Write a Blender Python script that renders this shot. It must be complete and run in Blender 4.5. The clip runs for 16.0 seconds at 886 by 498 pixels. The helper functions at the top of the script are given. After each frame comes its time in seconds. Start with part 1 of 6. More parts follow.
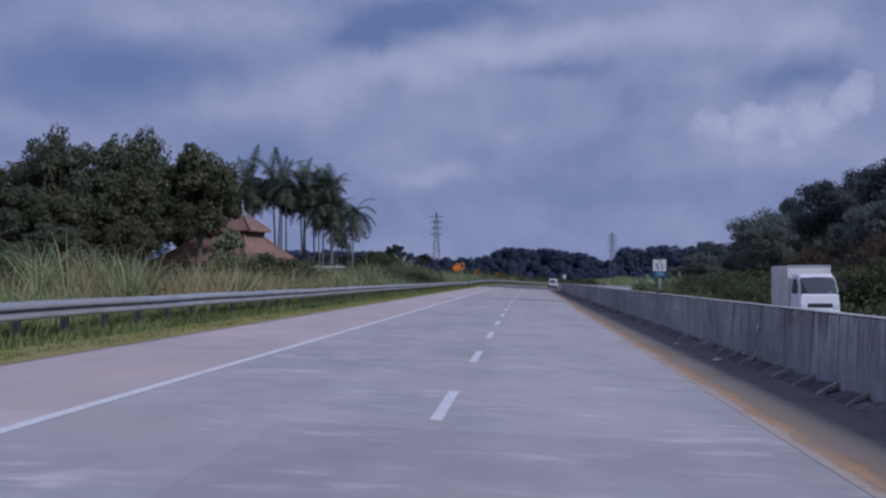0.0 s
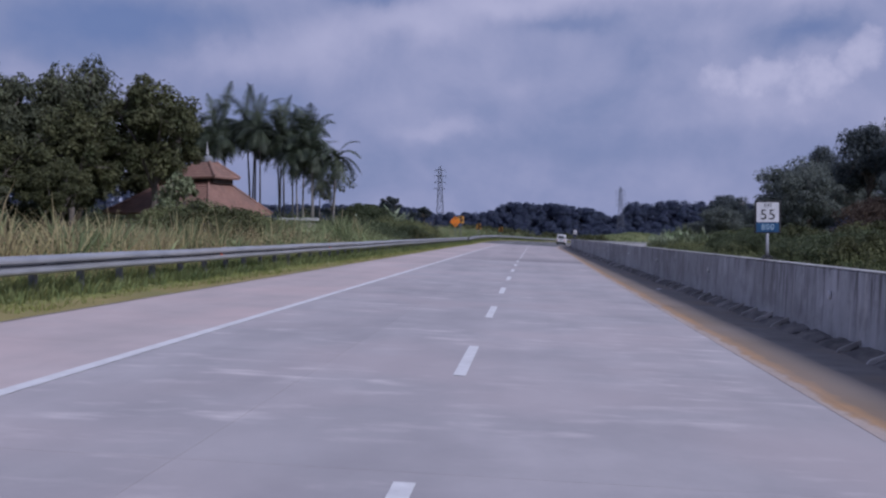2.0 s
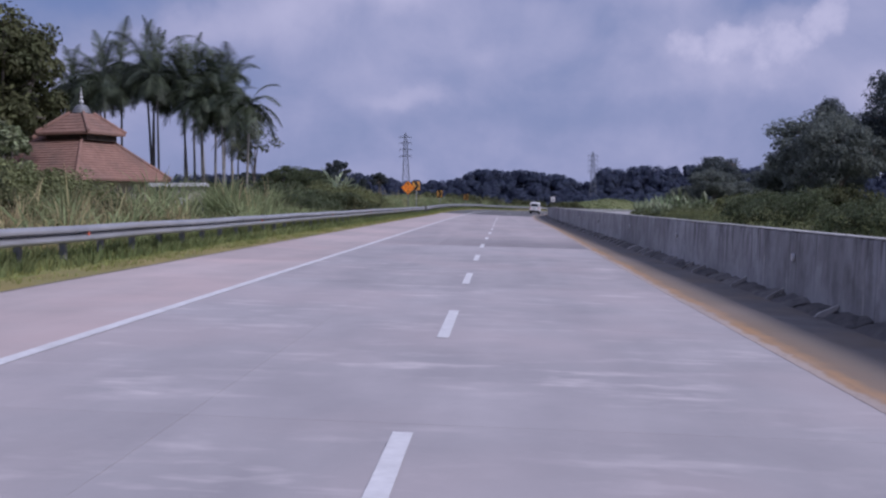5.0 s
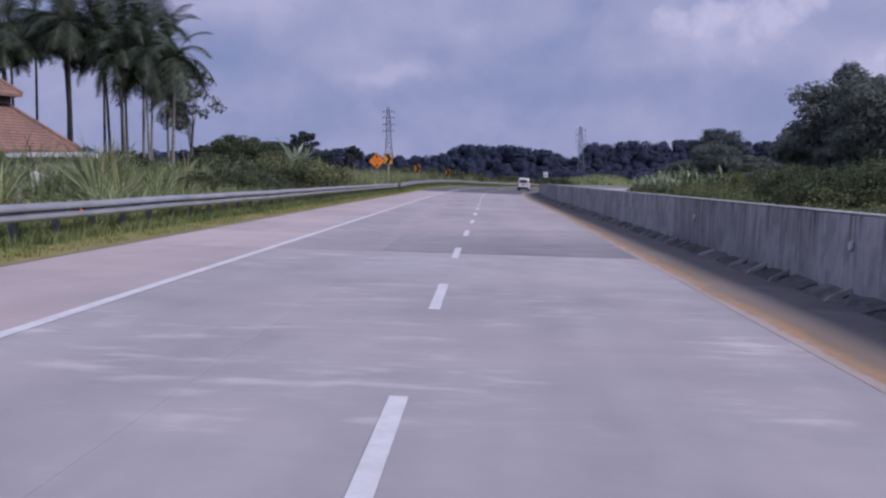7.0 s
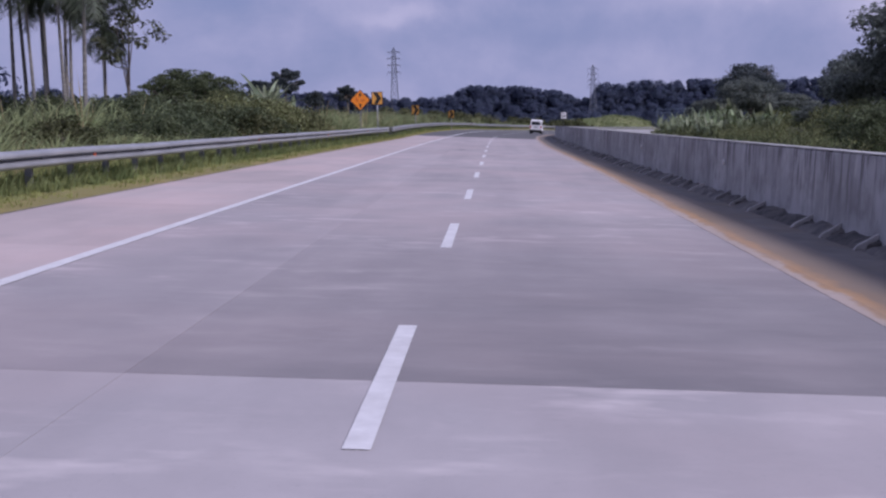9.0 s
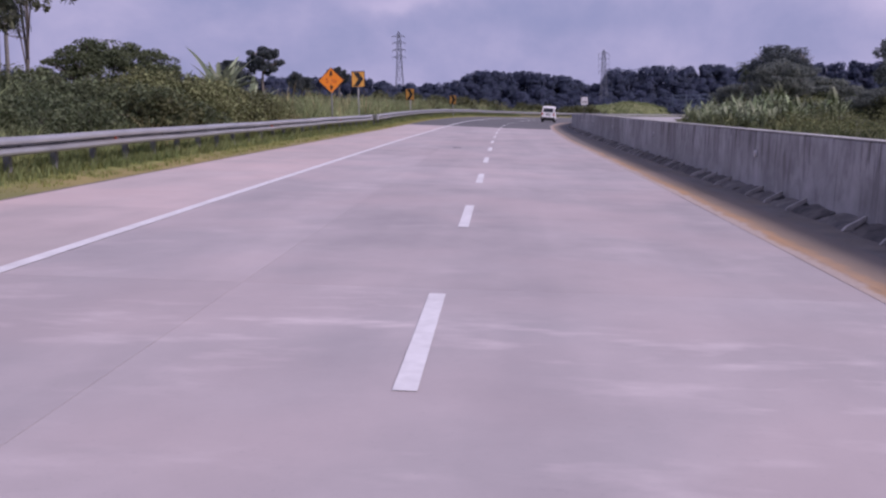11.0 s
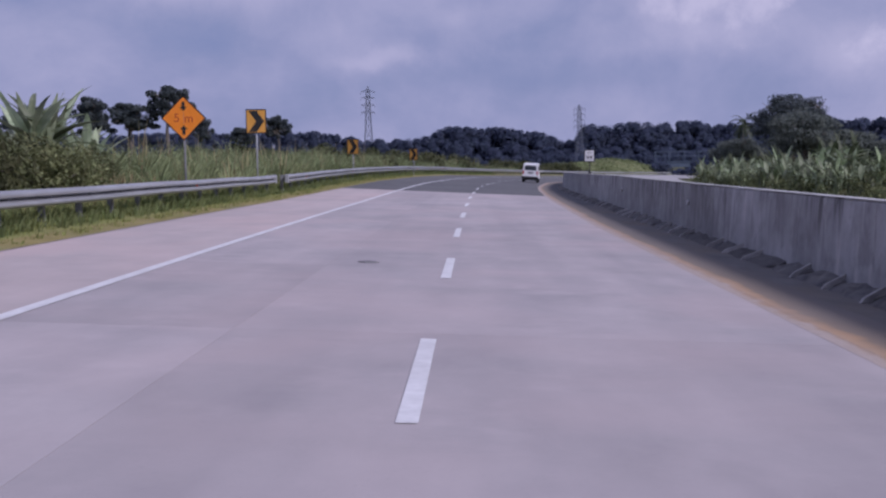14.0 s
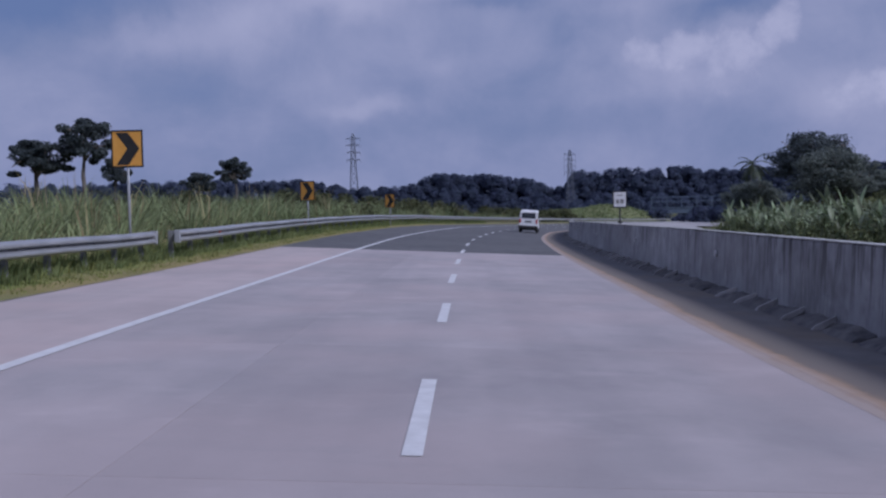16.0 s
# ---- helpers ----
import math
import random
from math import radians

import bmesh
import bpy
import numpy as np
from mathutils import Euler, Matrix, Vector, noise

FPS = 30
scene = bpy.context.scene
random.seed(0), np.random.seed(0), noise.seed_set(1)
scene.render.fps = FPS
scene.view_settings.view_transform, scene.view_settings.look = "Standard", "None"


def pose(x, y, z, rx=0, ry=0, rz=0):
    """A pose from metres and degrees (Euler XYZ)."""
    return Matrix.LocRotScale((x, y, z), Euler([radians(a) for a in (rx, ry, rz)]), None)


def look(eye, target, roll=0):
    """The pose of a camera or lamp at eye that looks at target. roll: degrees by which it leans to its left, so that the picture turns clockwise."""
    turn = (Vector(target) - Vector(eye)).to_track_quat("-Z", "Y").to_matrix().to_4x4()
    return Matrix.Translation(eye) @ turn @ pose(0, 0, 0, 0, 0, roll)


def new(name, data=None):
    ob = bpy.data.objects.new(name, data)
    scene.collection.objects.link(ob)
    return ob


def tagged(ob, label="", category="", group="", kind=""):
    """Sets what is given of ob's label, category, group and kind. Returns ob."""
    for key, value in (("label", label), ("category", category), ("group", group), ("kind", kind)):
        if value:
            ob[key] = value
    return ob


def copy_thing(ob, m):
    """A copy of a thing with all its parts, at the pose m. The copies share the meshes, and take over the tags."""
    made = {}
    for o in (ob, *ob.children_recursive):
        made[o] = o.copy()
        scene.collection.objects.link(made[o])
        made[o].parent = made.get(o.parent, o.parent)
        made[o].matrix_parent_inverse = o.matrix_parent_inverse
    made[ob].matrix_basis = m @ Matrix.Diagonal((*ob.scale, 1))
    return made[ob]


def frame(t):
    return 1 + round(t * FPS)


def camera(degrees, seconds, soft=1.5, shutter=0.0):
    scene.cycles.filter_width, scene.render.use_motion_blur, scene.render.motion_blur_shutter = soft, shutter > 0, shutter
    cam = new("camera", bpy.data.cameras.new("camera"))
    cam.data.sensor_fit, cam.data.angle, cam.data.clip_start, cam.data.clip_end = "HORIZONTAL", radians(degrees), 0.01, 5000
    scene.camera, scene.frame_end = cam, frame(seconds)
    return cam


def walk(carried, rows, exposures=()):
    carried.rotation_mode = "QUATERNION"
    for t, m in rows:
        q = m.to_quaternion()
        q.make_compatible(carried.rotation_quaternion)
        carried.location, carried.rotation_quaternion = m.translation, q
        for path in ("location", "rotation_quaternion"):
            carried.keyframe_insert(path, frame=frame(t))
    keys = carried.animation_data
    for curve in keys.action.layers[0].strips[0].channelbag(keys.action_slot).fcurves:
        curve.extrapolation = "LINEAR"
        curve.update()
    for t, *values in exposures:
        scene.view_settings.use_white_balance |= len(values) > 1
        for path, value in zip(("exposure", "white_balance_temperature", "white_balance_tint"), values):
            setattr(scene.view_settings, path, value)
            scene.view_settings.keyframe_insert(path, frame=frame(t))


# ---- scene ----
cam = camera(44.51, 16.0, soft=2.4)
# seconds, eye x, y, z, then yaw, pitch and roll in degrees
PATH = [
    (0.0, 0.000, -0.000, 1.5, 4.375, 1.591, 0.127),
    (0.5, -0.031, 3.935, 1.5, 4.565, 1.003, -0.009),
    (1.0, -0.106, 7.992, 1.5, 4.512, 0.392, 0.107),
    (1.5, -0.140, 12.017, 1.5, 4.690, -0.240, 0.076),
    (2.0, -0.207, 16.041, 1.5, 4.644, -0.780, -0.088),
    (2.5, -0.250, 19.907, 1.5, 4.738, -0.573, 0.393),
    (3.0, -0.242, 23.551, 1.5, 4.497, -0.665, -0.400),
    (3.5, -0.272, 27.515, 1.5, 4.034, -0.542, -0.521),
    (4.0, -0.299, 31.503, 1.5, 3.867, -1.120, -0.380),
    (4.5, -0.307, 35.506, 1.5, 3.417, -1.885, 0.231),
    (7.0, -0.354, 55.119, 1.5, 2.209, -3.711, 0.617),
    (7.5, -0.343, 58.878, 1.5, 2.220, -4.124, 0.802),
    (8.0, -0.310, 62.652, 1.5, 2.290, -4.689, 0.863),
    (8.5, -0.284, 66.673, 1.5, 2.519, -6.050, 1.089),
    (11.0, -0.279, 85.819, 1.5, 3.028, -7.438, 0.944),
    (11.5, -0.289, 89.733, 1.5, 2.882, -6.893, 0.959),
    (12.0, -0.291, 93.665, 1.5, 2.494, -6.693, 1.016),
    (12.5, -0.281, 97.464, 1.5, 2.123, -6.353, 0.805),
    (13.0, -0.281, 101.095, 1.5, 1.961, -5.939, 0.598),
    (13.5, -0.272, 105.121, 1.5, 1.634, -5.192, 0.700),
    (14.0, -0.309, 109.248, 1.5, 1.556, -4.498, 0.811),
    (14.5, -0.318, 113.523, 1.5, 1.333, -3.593, 0.973),
    (15.0, -0.323, 117.507, 1.5, 1.092, -3.038, 0.931),
    (15.5, -0.356, 121.140, 1.5, 0.998, -2.384, 0.825),
    (16.0, -0.331, 124.830, 1.5, 0.910, -1.992, 1.256),
]
EXPOSE = [(0.0, 0.04, 5275, 19), (0.5, 0.13, 5350, 20), (1.0, 0.08, 5380, 20), (2.0, 0.24, 5500, 21), (2.5, 0.22, 5500, 21), (3.0, 0.46, 5650, 22), (3.5, 0.16, 5480, 21), (4.0, 0.18, 5480, 21), (4.5, 0.38, 5575, 23), (7.0, 0.42, 5640, 24), (7.5, 0.23, 5600, 24), (8.5, 0.38, 5630, 26), (11.0, 0.6, 6040, 36), (11.5, 0.57, 5820, 33), (12.5, 0.58, 5900, 32), (13.0, 0.46, 5850, 30), (14.0, 0.38, 5680, 27), (15.0, 0.22, 5600, 25), (16.0, 0.08, 5330, 20)]
walk(cam, [(t, pose(x, y, z, 90 + pitch, roll, yaw)) for t, x, y, z, yaw, pitch, roll in PATH], EXPOSE)

# ---- world and sun ----
SUN_ELEV, SUN_AZ = 37.0, 128.0  # azimuth clockwise from the road's direction


def nodes_of(tree):
    tree.nodes.clear()

    def add(kind, **inputs):
        n = tree.nodes.new(kind)
        for k, v in inputs.items():
            key = int(k[1:]) if k[0] == "i" and k[1:].isdigit() else k.replace("_", " ")
            if isinstance(v, bpy.types.NodeSocket):
                tree.links.new(v, n.inputs[key])
            else:
                n.inputs[key].default_value = v
        return n
    return add


def math_node(add, op, a, b=0.0, c=0.0):
    n = add("ShaderNodeMath", i0=a, i1=b, i2=c)
    n.operation = op
    return n.outputs[0]


def ramp(add, fac, stops):
    n = add("ShaderNodeValToRGB", Fac=fac)
    el = n.color_ramp.elements
    while len(el) < len(stops):
        el.new(0.5)
    for e, (p, c) in zip(el, stops):
        e.position, e.color = p, (*c, 1) if len(c) == 3 else c
    return n.outputs[0]


def mix_col(add, fac, a, b, kind="MIX"):
    n = add("ShaderNodeMix")
    n.data_type, n.blend_type = "RGBA", kind
    tree = n.id_data
    for i, v in ((0, fac), (6, a), (7, b)):
        if isinstance(v, bpy.types.NodeSocket):
            tree.links.new(v, n.inputs[i])
        else:
            n.inputs[i].default_value = v if i == 0 else (*v[:3], 1)
    return n.outputs[2]


# soft cloud sheets and gaps: azimuth, elevation, half width, half height in degrees, and how much brighter or darker
CLOUDS = ((-15.5, 8.9, 3.6, 0.9, 0.12), (-11.0, 9.9, 3.2, 1.0, 0.13), (-6.5, 11.0, 3.0, 0.9, 0.16), (-2.0, 12.0, 3.0, 0.8, 0.16), (2.5, 12.6, 3.0, 0.7, 0.14), (8.0, 12.8, 4.0, 0.9, 0.13), (14.2, 12.3, 1.8, 0.8, 0.13),
          (-19.0, 13.2, 3.4, 1.1, 0.12), (-13.5, 13.4, 2.4, 1.2, 0.1), (-8.6, 12.5, 1.4, 0.6, -0.18), (-6.0, 13.5, 2.4, 0.7, -0.24), (-2.5, 14.5, 3.0, 0.7, -0.16), (-22.5, 10.2, 4.6, 1.9, -0.17), (-17.5, 10.8, 2.0, 0.7, -0.06), (-26.0, 7.8, 2.2, 0.8, 0.05),
          (2.2, 10.9, 2.8, 0.45, -0.1), (5.6, 9.4, 1.6, 1.5, -0.08), (14.2, 10.2, 2.2, 0.7, -0.17), (-4.6, 5.6, 2.2, 0.45, 0.1), (-3.2, 6.1, 0.7, 0.45, 0.07), (-0.6, 7.6, 2.2, 0.7, 0.05), (-8.5, 6.6, 3.0, 0.7, 0.04), (12.4, 6.5, 4.2, 1.2, 0.11), (19.6, 5.4, 2.6, 1.1, 0.13), (22.0, 9.0, 3.0, 1.4, -0.08),
          (3.0, 4.2, 9.0, 1.2, -0.06), (4.5, 7.0, 2.4, 0.9, -0.05), (-14.0, 6.4, 4.0, 0.9, -0.05), (8.8, 10.4, 2.0, 0.6, 0.04))
# towering clouds with a firm upper edge
TOWERS = ((9.6, 7.9, 1.5, 1.1), (12.1, 8.0, 2.2, 1.3), (14.4, 7.6, 2.2, 1.1), (16.4, 8.7, 1.0, 1.5), (20.6, 5.4, 2.2, 1.3))


def build_world():
    w = bpy.data.worlds.new("overcast_sky")
    scene.world = w
    w.use_nodes = True
    add = nodes_of(w.node_tree)
    sky = add("ShaderNodeTexSky")
    sky.sky_type, sky.sun_disc = "NISHITA", False
    sky.sun_elevation, sky.sun_rotation = radians(SUN_ELEV), radians(SUN_AZ)
    clear = add("ShaderNodeBackground", Color=sky.outputs[0], Strength=0.055)
    # cloud sheets: soft noise over the whole dome, and the larger cloud bodies by azimuth and elevation
    tc = add("ShaderNodeTexCoord").outputs["Generated"]
    wide = add("ShaderNodeMapping", Vector=tc, Scale=(1.0, 1.0, 1.9)).outputs[0]
    low = add("ShaderNodeTexNoise", Vector=wide, Scale=4.2, Detail=6.0, Roughness=0.55, Distortion=0.5)
    mid = add("ShaderNodeTexNoise", Vector=tc, Scale=11.0, Detail=7.0, Roughness=0.58, Distortion=0.3)
    warp = add("ShaderNodeSeparateXYZ", Vector=add("ShaderNodeTexNoise", Vector=tc, Scale=16.0, Detail=6.0, Roughness=0.6).outputs["Color"])
    sep = add("ShaderNodeSeparateXYZ", Vector=tc)
    az = math_node(add, "MULTIPLY", math_node(add, "ARCTAN2", sep.outputs[0], sep.outputs[1]), 57.296)
    el = math_node(add, "MULTIPLY", math_node(add, "ARCSINE", sep.outputs[2]), 57.296)
    az = math_node(add, "ADD", az, math_node(add, "MULTIPLY_ADD", warp.outputs[0], 3.6, -1.8))
    el = math_node(add, "ADD", el, math_node(add, "MULTIPLY_ADD", warp.outputs[1], 2.2, -1.1))
    body = math_node(add, "MULTIPLY_ADD", low.outputs[0], 0.3, math_node(add, "MULTIPLY_ADD", mid.outputs[0], 0.24, 0.242))
    for a0, e0, wa, we, amp in CLOUDS:
        da = math_node(add, "DIVIDE", math_node(add, "SUBTRACT", az, a0), wa)
        de = math_node(add, "DIVIDE", math_node(add, "SUBTRACT", el, e0), we)
        r2 = math_node(add, "MULTIPLY_ADD", da, da, math_node(add, "MULTIPLY", de, de))
        body = math_node(add, "MULTIPLY_ADD", math_node(add, "EXPONENT", math_node(add, "MULTIPLY", r2, -1.0)), amp, body)
    billow = add("ShaderNodeTexNoise", Vector=tc, Scale=26.0, Detail=6.0, Roughness=0.6).outputs[0]
    heap = None
    for a0, e0, wa, we in TOWERS:
        da = math_node(add, "DIVIDE", math_node(add, "SUBTRACT", az, a0), wa)
        de = math_node(add, "DIVIDE", math_node(add, "SUBTRACT", el, e0), we)
        r2 = math_node(add, "MULTIPLY_ADD", da, da, math_node(add, "MULTIPLY", de, de))
        puff = math_node(add, "MULTIPLY", math_node(add, "SUBTRACT", 1.0, r2), math_node(add, "MAXIMUM", math_node(add, "MULTIPLY_ADD", de, 0.35, 0.65), 0.1))
        heap = puff if heap is None else math_node(add, "MAXIMUM", heap, puff)
    heap = math_node(add, "ADD", heap, math_node(add, "MULTIPLY_ADD", billow, 2.6, -1.3))
    firm = add("ShaderNodeMapRange", Value=heap, From_Min=0.0, From_Max=0.95, To_Min=0.0, To_Max=1.0)
    firm.interpolation_type = "SMOOTHSTEP"
    body = math_node(add, "MULTIPLY_ADD", firm.outputs[0], 0.17, body)
    tone = ramp(add, body, [(0.34, (0.13, 0.166, 0.272)), (0.46, (0.198, 0.222, 0.308)), (0.60, (0.308, 0.308, 0.378)), (0.84, (0.455, 0.432, 0.478))])
    cloud = add("ShaderNodeBackground", Color=tone, Strength=1.0)
    mask = ramp(add, body, [(0.30, (0.82,) * 3), (0.5, (1.0,) * 3)])
    both = add("ShaderNodeMixShader", Fac=mask)
    w.node_tree.links.new(clear.outputs[0], both.inputs[1])
    w.node_tree.links.new(cloud.outputs[0], both.inputs[2])
    out = add("ShaderNodeOutputWorld")
    w.node_tree.links.new(both.outputs[0], out.inputs[0])


build_world()
sun = new("sun", bpy.data.lights.new("sun", "SUN"))
sun.data.energy, sun.data.angle, sun.data.color = 1.9, radians(11), (1.0, 0.95, 0.88)
_a, _e = radians(SUN_AZ), radians(SUN_ELEV)
sun.matrix_world = look((0, 0, 0), (-math.sin(_a) * math.cos(_e), -math.cos(_a) * math.cos(_e), -math.sin(_e)))


# ---- materials ----
def mat(name, c1, c2, scale=3.0, rough=0.8, metal=0.0, bump=0.15, bscale=30.0, stain=None, sscale=0.35, samt=0.5,
        stretch=(1, 1, 1), vary="", amount=0.25, trans=0.0, spec=0.3):
    m = bpy.data.materials.new(name)
    m.use_nodes = True
    add = nodes_of(m.node_tree)
    link = m.node_tree.links.new
    co = add("ShaderNodeTexCoord").outputs["Object"]
    mp = add("ShaderNodeMapping", Vector=co, Scale=stretch).outputs[0]
    n1 = add("ShaderNodeTexNoise", Vector=mp, Scale=scale, Detail=7.0, Roughness=0.6).outputs[0]
    col = ramp(add, n1, [(0.32, c1), (0.68, c2)])
    if stain:
        n2 = add("ShaderNodeTexNoise", Vector=mp, Scale=sscale, Detail=5.0, Roughness=0.62).outputs[0]
        col = mix_col(add, math_node(add, "MULTIPLY", ramp(add, n2, [(0.45, (0, 0, 0)), (0.68, (1, 1, 1))]), samt), col, stain)
    if vary:
        r = add("ShaderNodeObjectInfo").outputs["Random"] if vary == "object" else add("ShaderNodeNewGeometry").outputs["Random Per Island"]
        v = math_node(add, "MULTIPLY_ADD", r, 2 * amount, 1 - amount)
        col = add("ShaderNodeHueSaturation", Color=col, Value=v, Hue=math_node(add, "MULTIPLY_ADD", r, 0.03, 0.485)).outputs[0]
    fine = add("ShaderNodeTexNoise", Vector=mp, Scale=bscale, Detail=4.0).outputs[0]
    nrm = add("ShaderNodeBump", Strength=bump, Distance=0.02, Height=fine).outputs[0]
    p = add("ShaderNodeBsdfPrincipled", Base_Color=col, Metallic=metal, Normal=nrm,
            Roughness=math_node(add, "MULTIPLY_ADD", fine, 0.2, rough - 0.1))
    p.inputs["Specular IOR Level"].default_value = spec
    last = p.outputs[0]
    if trans:
        t = add("ShaderNodeBsdfTranslucent", Color=col).outputs[0]
        mx = add("ShaderNodeMixShader", Fac=trans)
        link(last, mx.inputs[1]), link(t, mx.inputs[2])
        last = mx.outputs[0]
    link(last, add("ShaderNodeOutputMaterial").inputs[0])
    return m





def slab_mat(name, c1, c2, worn, streak, ruts=0.3, scuffs=0.3, skid=None, comb=1.5):
    """Broom-finished concrete: grain, wheel-worn bands along the road, faint streaks across it."""
    m = bpy.data.materials.new(name)
    m.use_nodes = True
    add = nodes_of(m.node_tree)
    co = add("ShaderNodeTexCoord").outputs["Object"]

    def layer(scale, stretch, lo, hi, detail=6.0):
        mp = add("ShaderNodeMapping", Vector=co, Scale=stretch).outputs[0]
        return ramp(add, add("ShaderNodeTexNoise", Vector=mp, Scale=scale, Detail=detail, Roughness=0.6).outputs[0], [(lo, (0, 0, 0)), (hi, (1, 1, 1))])

    col = mix_col(add, layer(1.1, (1, 0.6, 1), 0.3, 0.7), c1, c2)
    col = mix_col(add, math_node(add, "MULTIPLY", layer(1.0, (0.62, 0.02, 1), 0.42, 0.6, 3.0), ruts), col, worn)
    col = mix_col(add, math_node(add, "MULTIPLY", layer(0.45, (1, 0.7, 1), 0.5, 0.72), 0.4), col, worn)
    col = mix_col(add, math_node(add, "MULTIPLY", layer(0.3, (1, 0.8, 1), 0.45, 0.65, 2.0), 0.45), col, tuple(k * f for k, f in zip(c2, (1.06, 0.97, 0.95))))
    col = mix_col(add, math_node(add, "MULTIPLY", math_node(add, "MULTIPLY", layer(1.0, (1.1, comb, 1), 0.5, 0.7, 3.0), layer(0.5, (0.8, 1.0, 1), 0.46, 0.62)), scuffs), col, streak)
    col = mix_col(add, math_node(add, "MULTIPLY", layer(1.0, (0.6, 1.5, 1.7), 0.56, 0.8), 0.22), col, worn)
    col = mix_col(add, math_node(add, "MULTIPLY", layer(38.0, (1, 1, 1), 0.62, 0.8, 2.0), 0.35), col, worn)
    if skid:
        along = add("ShaderNodeSeparateXYZ", Vector=co)
        near = add("ShaderNodeMapRange", Value=along.outputs[1], From_Min=skid[0], From_Max=skid[1], To_Min=1.0, To_Max=0.0).outputs[0]
        side = add("ShaderNodeMapRange", Value=along.outputs[0], From_Min=-5.0, From_Max=0.5, To_Min=0.35, To_Max=1.0).outputs[0]
        marks = math_node(add, "MULTIPLY_ADD", layer(1.0, (0.45, 1.1, 1), 0.3, 0.65, 3.0), 0.5, 0.5)
        col = mix_col(add, math_node(add, "MULTIPLY", math_node(add, "MULTIPLY", near, side), math_node(add, "MULTIPLY", marks, 0.8)), col, (0.17, 0.162, 0.168))
    r = add("ShaderNodeObjectInfo").outputs["Random"]
    col = add("ShaderNodeHueSaturation", Color=col, Value=math_node(add, "MULTIPLY_ADD", r, 0.13, 0.935)).outputs[0]
    fine = add("ShaderNodeTexNoise", Vector=add("ShaderNodeMapping", Vector=co, Scale=(0.4, 3.0, 1)).outputs[0], Scale=40.0, Detail=4.0).outputs[0]
    nrm = add("ShaderNodeBump", Strength=0.25, Distance=0.01, Height=fine).outputs[0]
    p = add("ShaderNodeBsdfPrincipled", Base_Color=col, Normal=nrm, Roughness=math_node(add, "MULTIPLY_ADD", fine, 0.25, 0.68))
    m.node_tree.links.new(p.outputs[0], add("ShaderNodeOutputMaterial").inputs[0])
    return m


def edge_mat(name):
    """Worn pale edge strip, orange dirt beside it and a brown film thinning out; laid by distance from the slabs."""
    m = bpy.data.materials.new(name)
    m.use_nodes = True
    add = nodes_of(m.node_tree)
    uv = add("ShaderNodeUVMap")
    uv.uv_map = "across"
    co = uv.outputs[0]
    parts = add("ShaderNodeSeparateXYZ", Vector=co)

    def layer(scale, stretch, lo, hi, detail=4.0):
        mp = add("ShaderNodeMapping", Vector=co, Scale=stretch).outputs[0]
        return ramp(add, add("ShaderNodeTexNoise", Vector=mp, Scale=scale, Detail=detail, Roughness=0.6).outputs[0], [(lo, (0, 0, 0)), (hi, (1, 1, 1))])

    wide = math_node(add, "MULTIPLY_ADD", layer(0.35, (0.4, 1, 1), 0.3, 0.7), 0.12, -0.06)
    ragged = math_node(add, "MULTIPLY_ADD", layer(2.5, (1.5, 1, 1), 0.3, 0.7), 0.1, -0.05)
    u = math_node(add, "ADD", parts.outputs[0], math_node(add, "ADD", wide, ragged))
    col = ramp(add, u, [(0.0, (0.47, 0.39, 0.345)), (0.09, (0.47, 0.375, 0.31)), (0.15, (0.4, 0.27, 0.165)), (0.24, (0.33, 0.215, 0.125)), (0.36, (0.245, 0.178, 0.122)), (0.62, (0.2, 0.162, 0.128)), (0.95, (0.165, 0.15, 0.138))])
    vivid = math_node(add, "MULTIPLY", ramp(add, u, [(0.1, (0, 0, 0)), (0.17, (1, 1, 1)), (0.24, (1, 1, 1)), (0.34, (0, 0, 0))]), layer(0.5, (0.5, 1, 1), 0.36, 0.6))
    close = add("ShaderNodeMapRange", Value=parts.outputs[1], From_Min=118.0, From_Max=140.0, To_Min=0.5, To_Max=0.1).outputs[0]
    col = mix_col(add, math_node(add, "MULTIPLY", vivid, close), col, (0.5, 0.275, 0.11))
    col = mix_col(add, math_node(add, "MULTIPLY", layer(7.0, (1.5, 1, 1), 0.5, 0.7), 0.3), col, (0.2, 0.175, 0.15))
    r = layer(0.22, (0.3, 1, 1), 0.4, 0.65, 2.0)
    col = mix_col(add, math_node(add, "MULTIPLY", r, 0.3), col, (0.3, 0.255, 0.23))
    away = add("ShaderNodeMapRange", Value=parts.outputs[1], From_Min=113.0, From_Max=133.0, To_Min=0.0, To_Max=0.65).outputs[0]
    strip = ramp(add, u, [(0.16, (1, 1, 1)), (0.34, (0, 0, 0))])
    col = mix_col(add, math_node(add, "MULTIPLY", away, strip), col, (0.4, 0.325, 0.285))
    film = ramp(add, u, [(0.27, (0, 0, 0)), (0.38, (1, 1, 1))])
    col = mix_col(add, math_node(add, "MULTIPLY", away, film), col, (0.16, 0.146, 0.136))
    fine = add("ShaderNodeTexNoise", Vector=co, Scale=60.0, Detail=4.0).outputs[0]
    nrm = add("ShaderNodeBump", Strength=0.35, Distance=0.01, Height=fine).outputs[0]
    p = add("ShaderNodeBsdfPrincipled", Base_Color=col, Normal=nrm, Roughness=0.95)
    m.node_tree.links.new(p.outputs[0], add("ShaderNodeOutputMaterial").inputs[0])
    return m


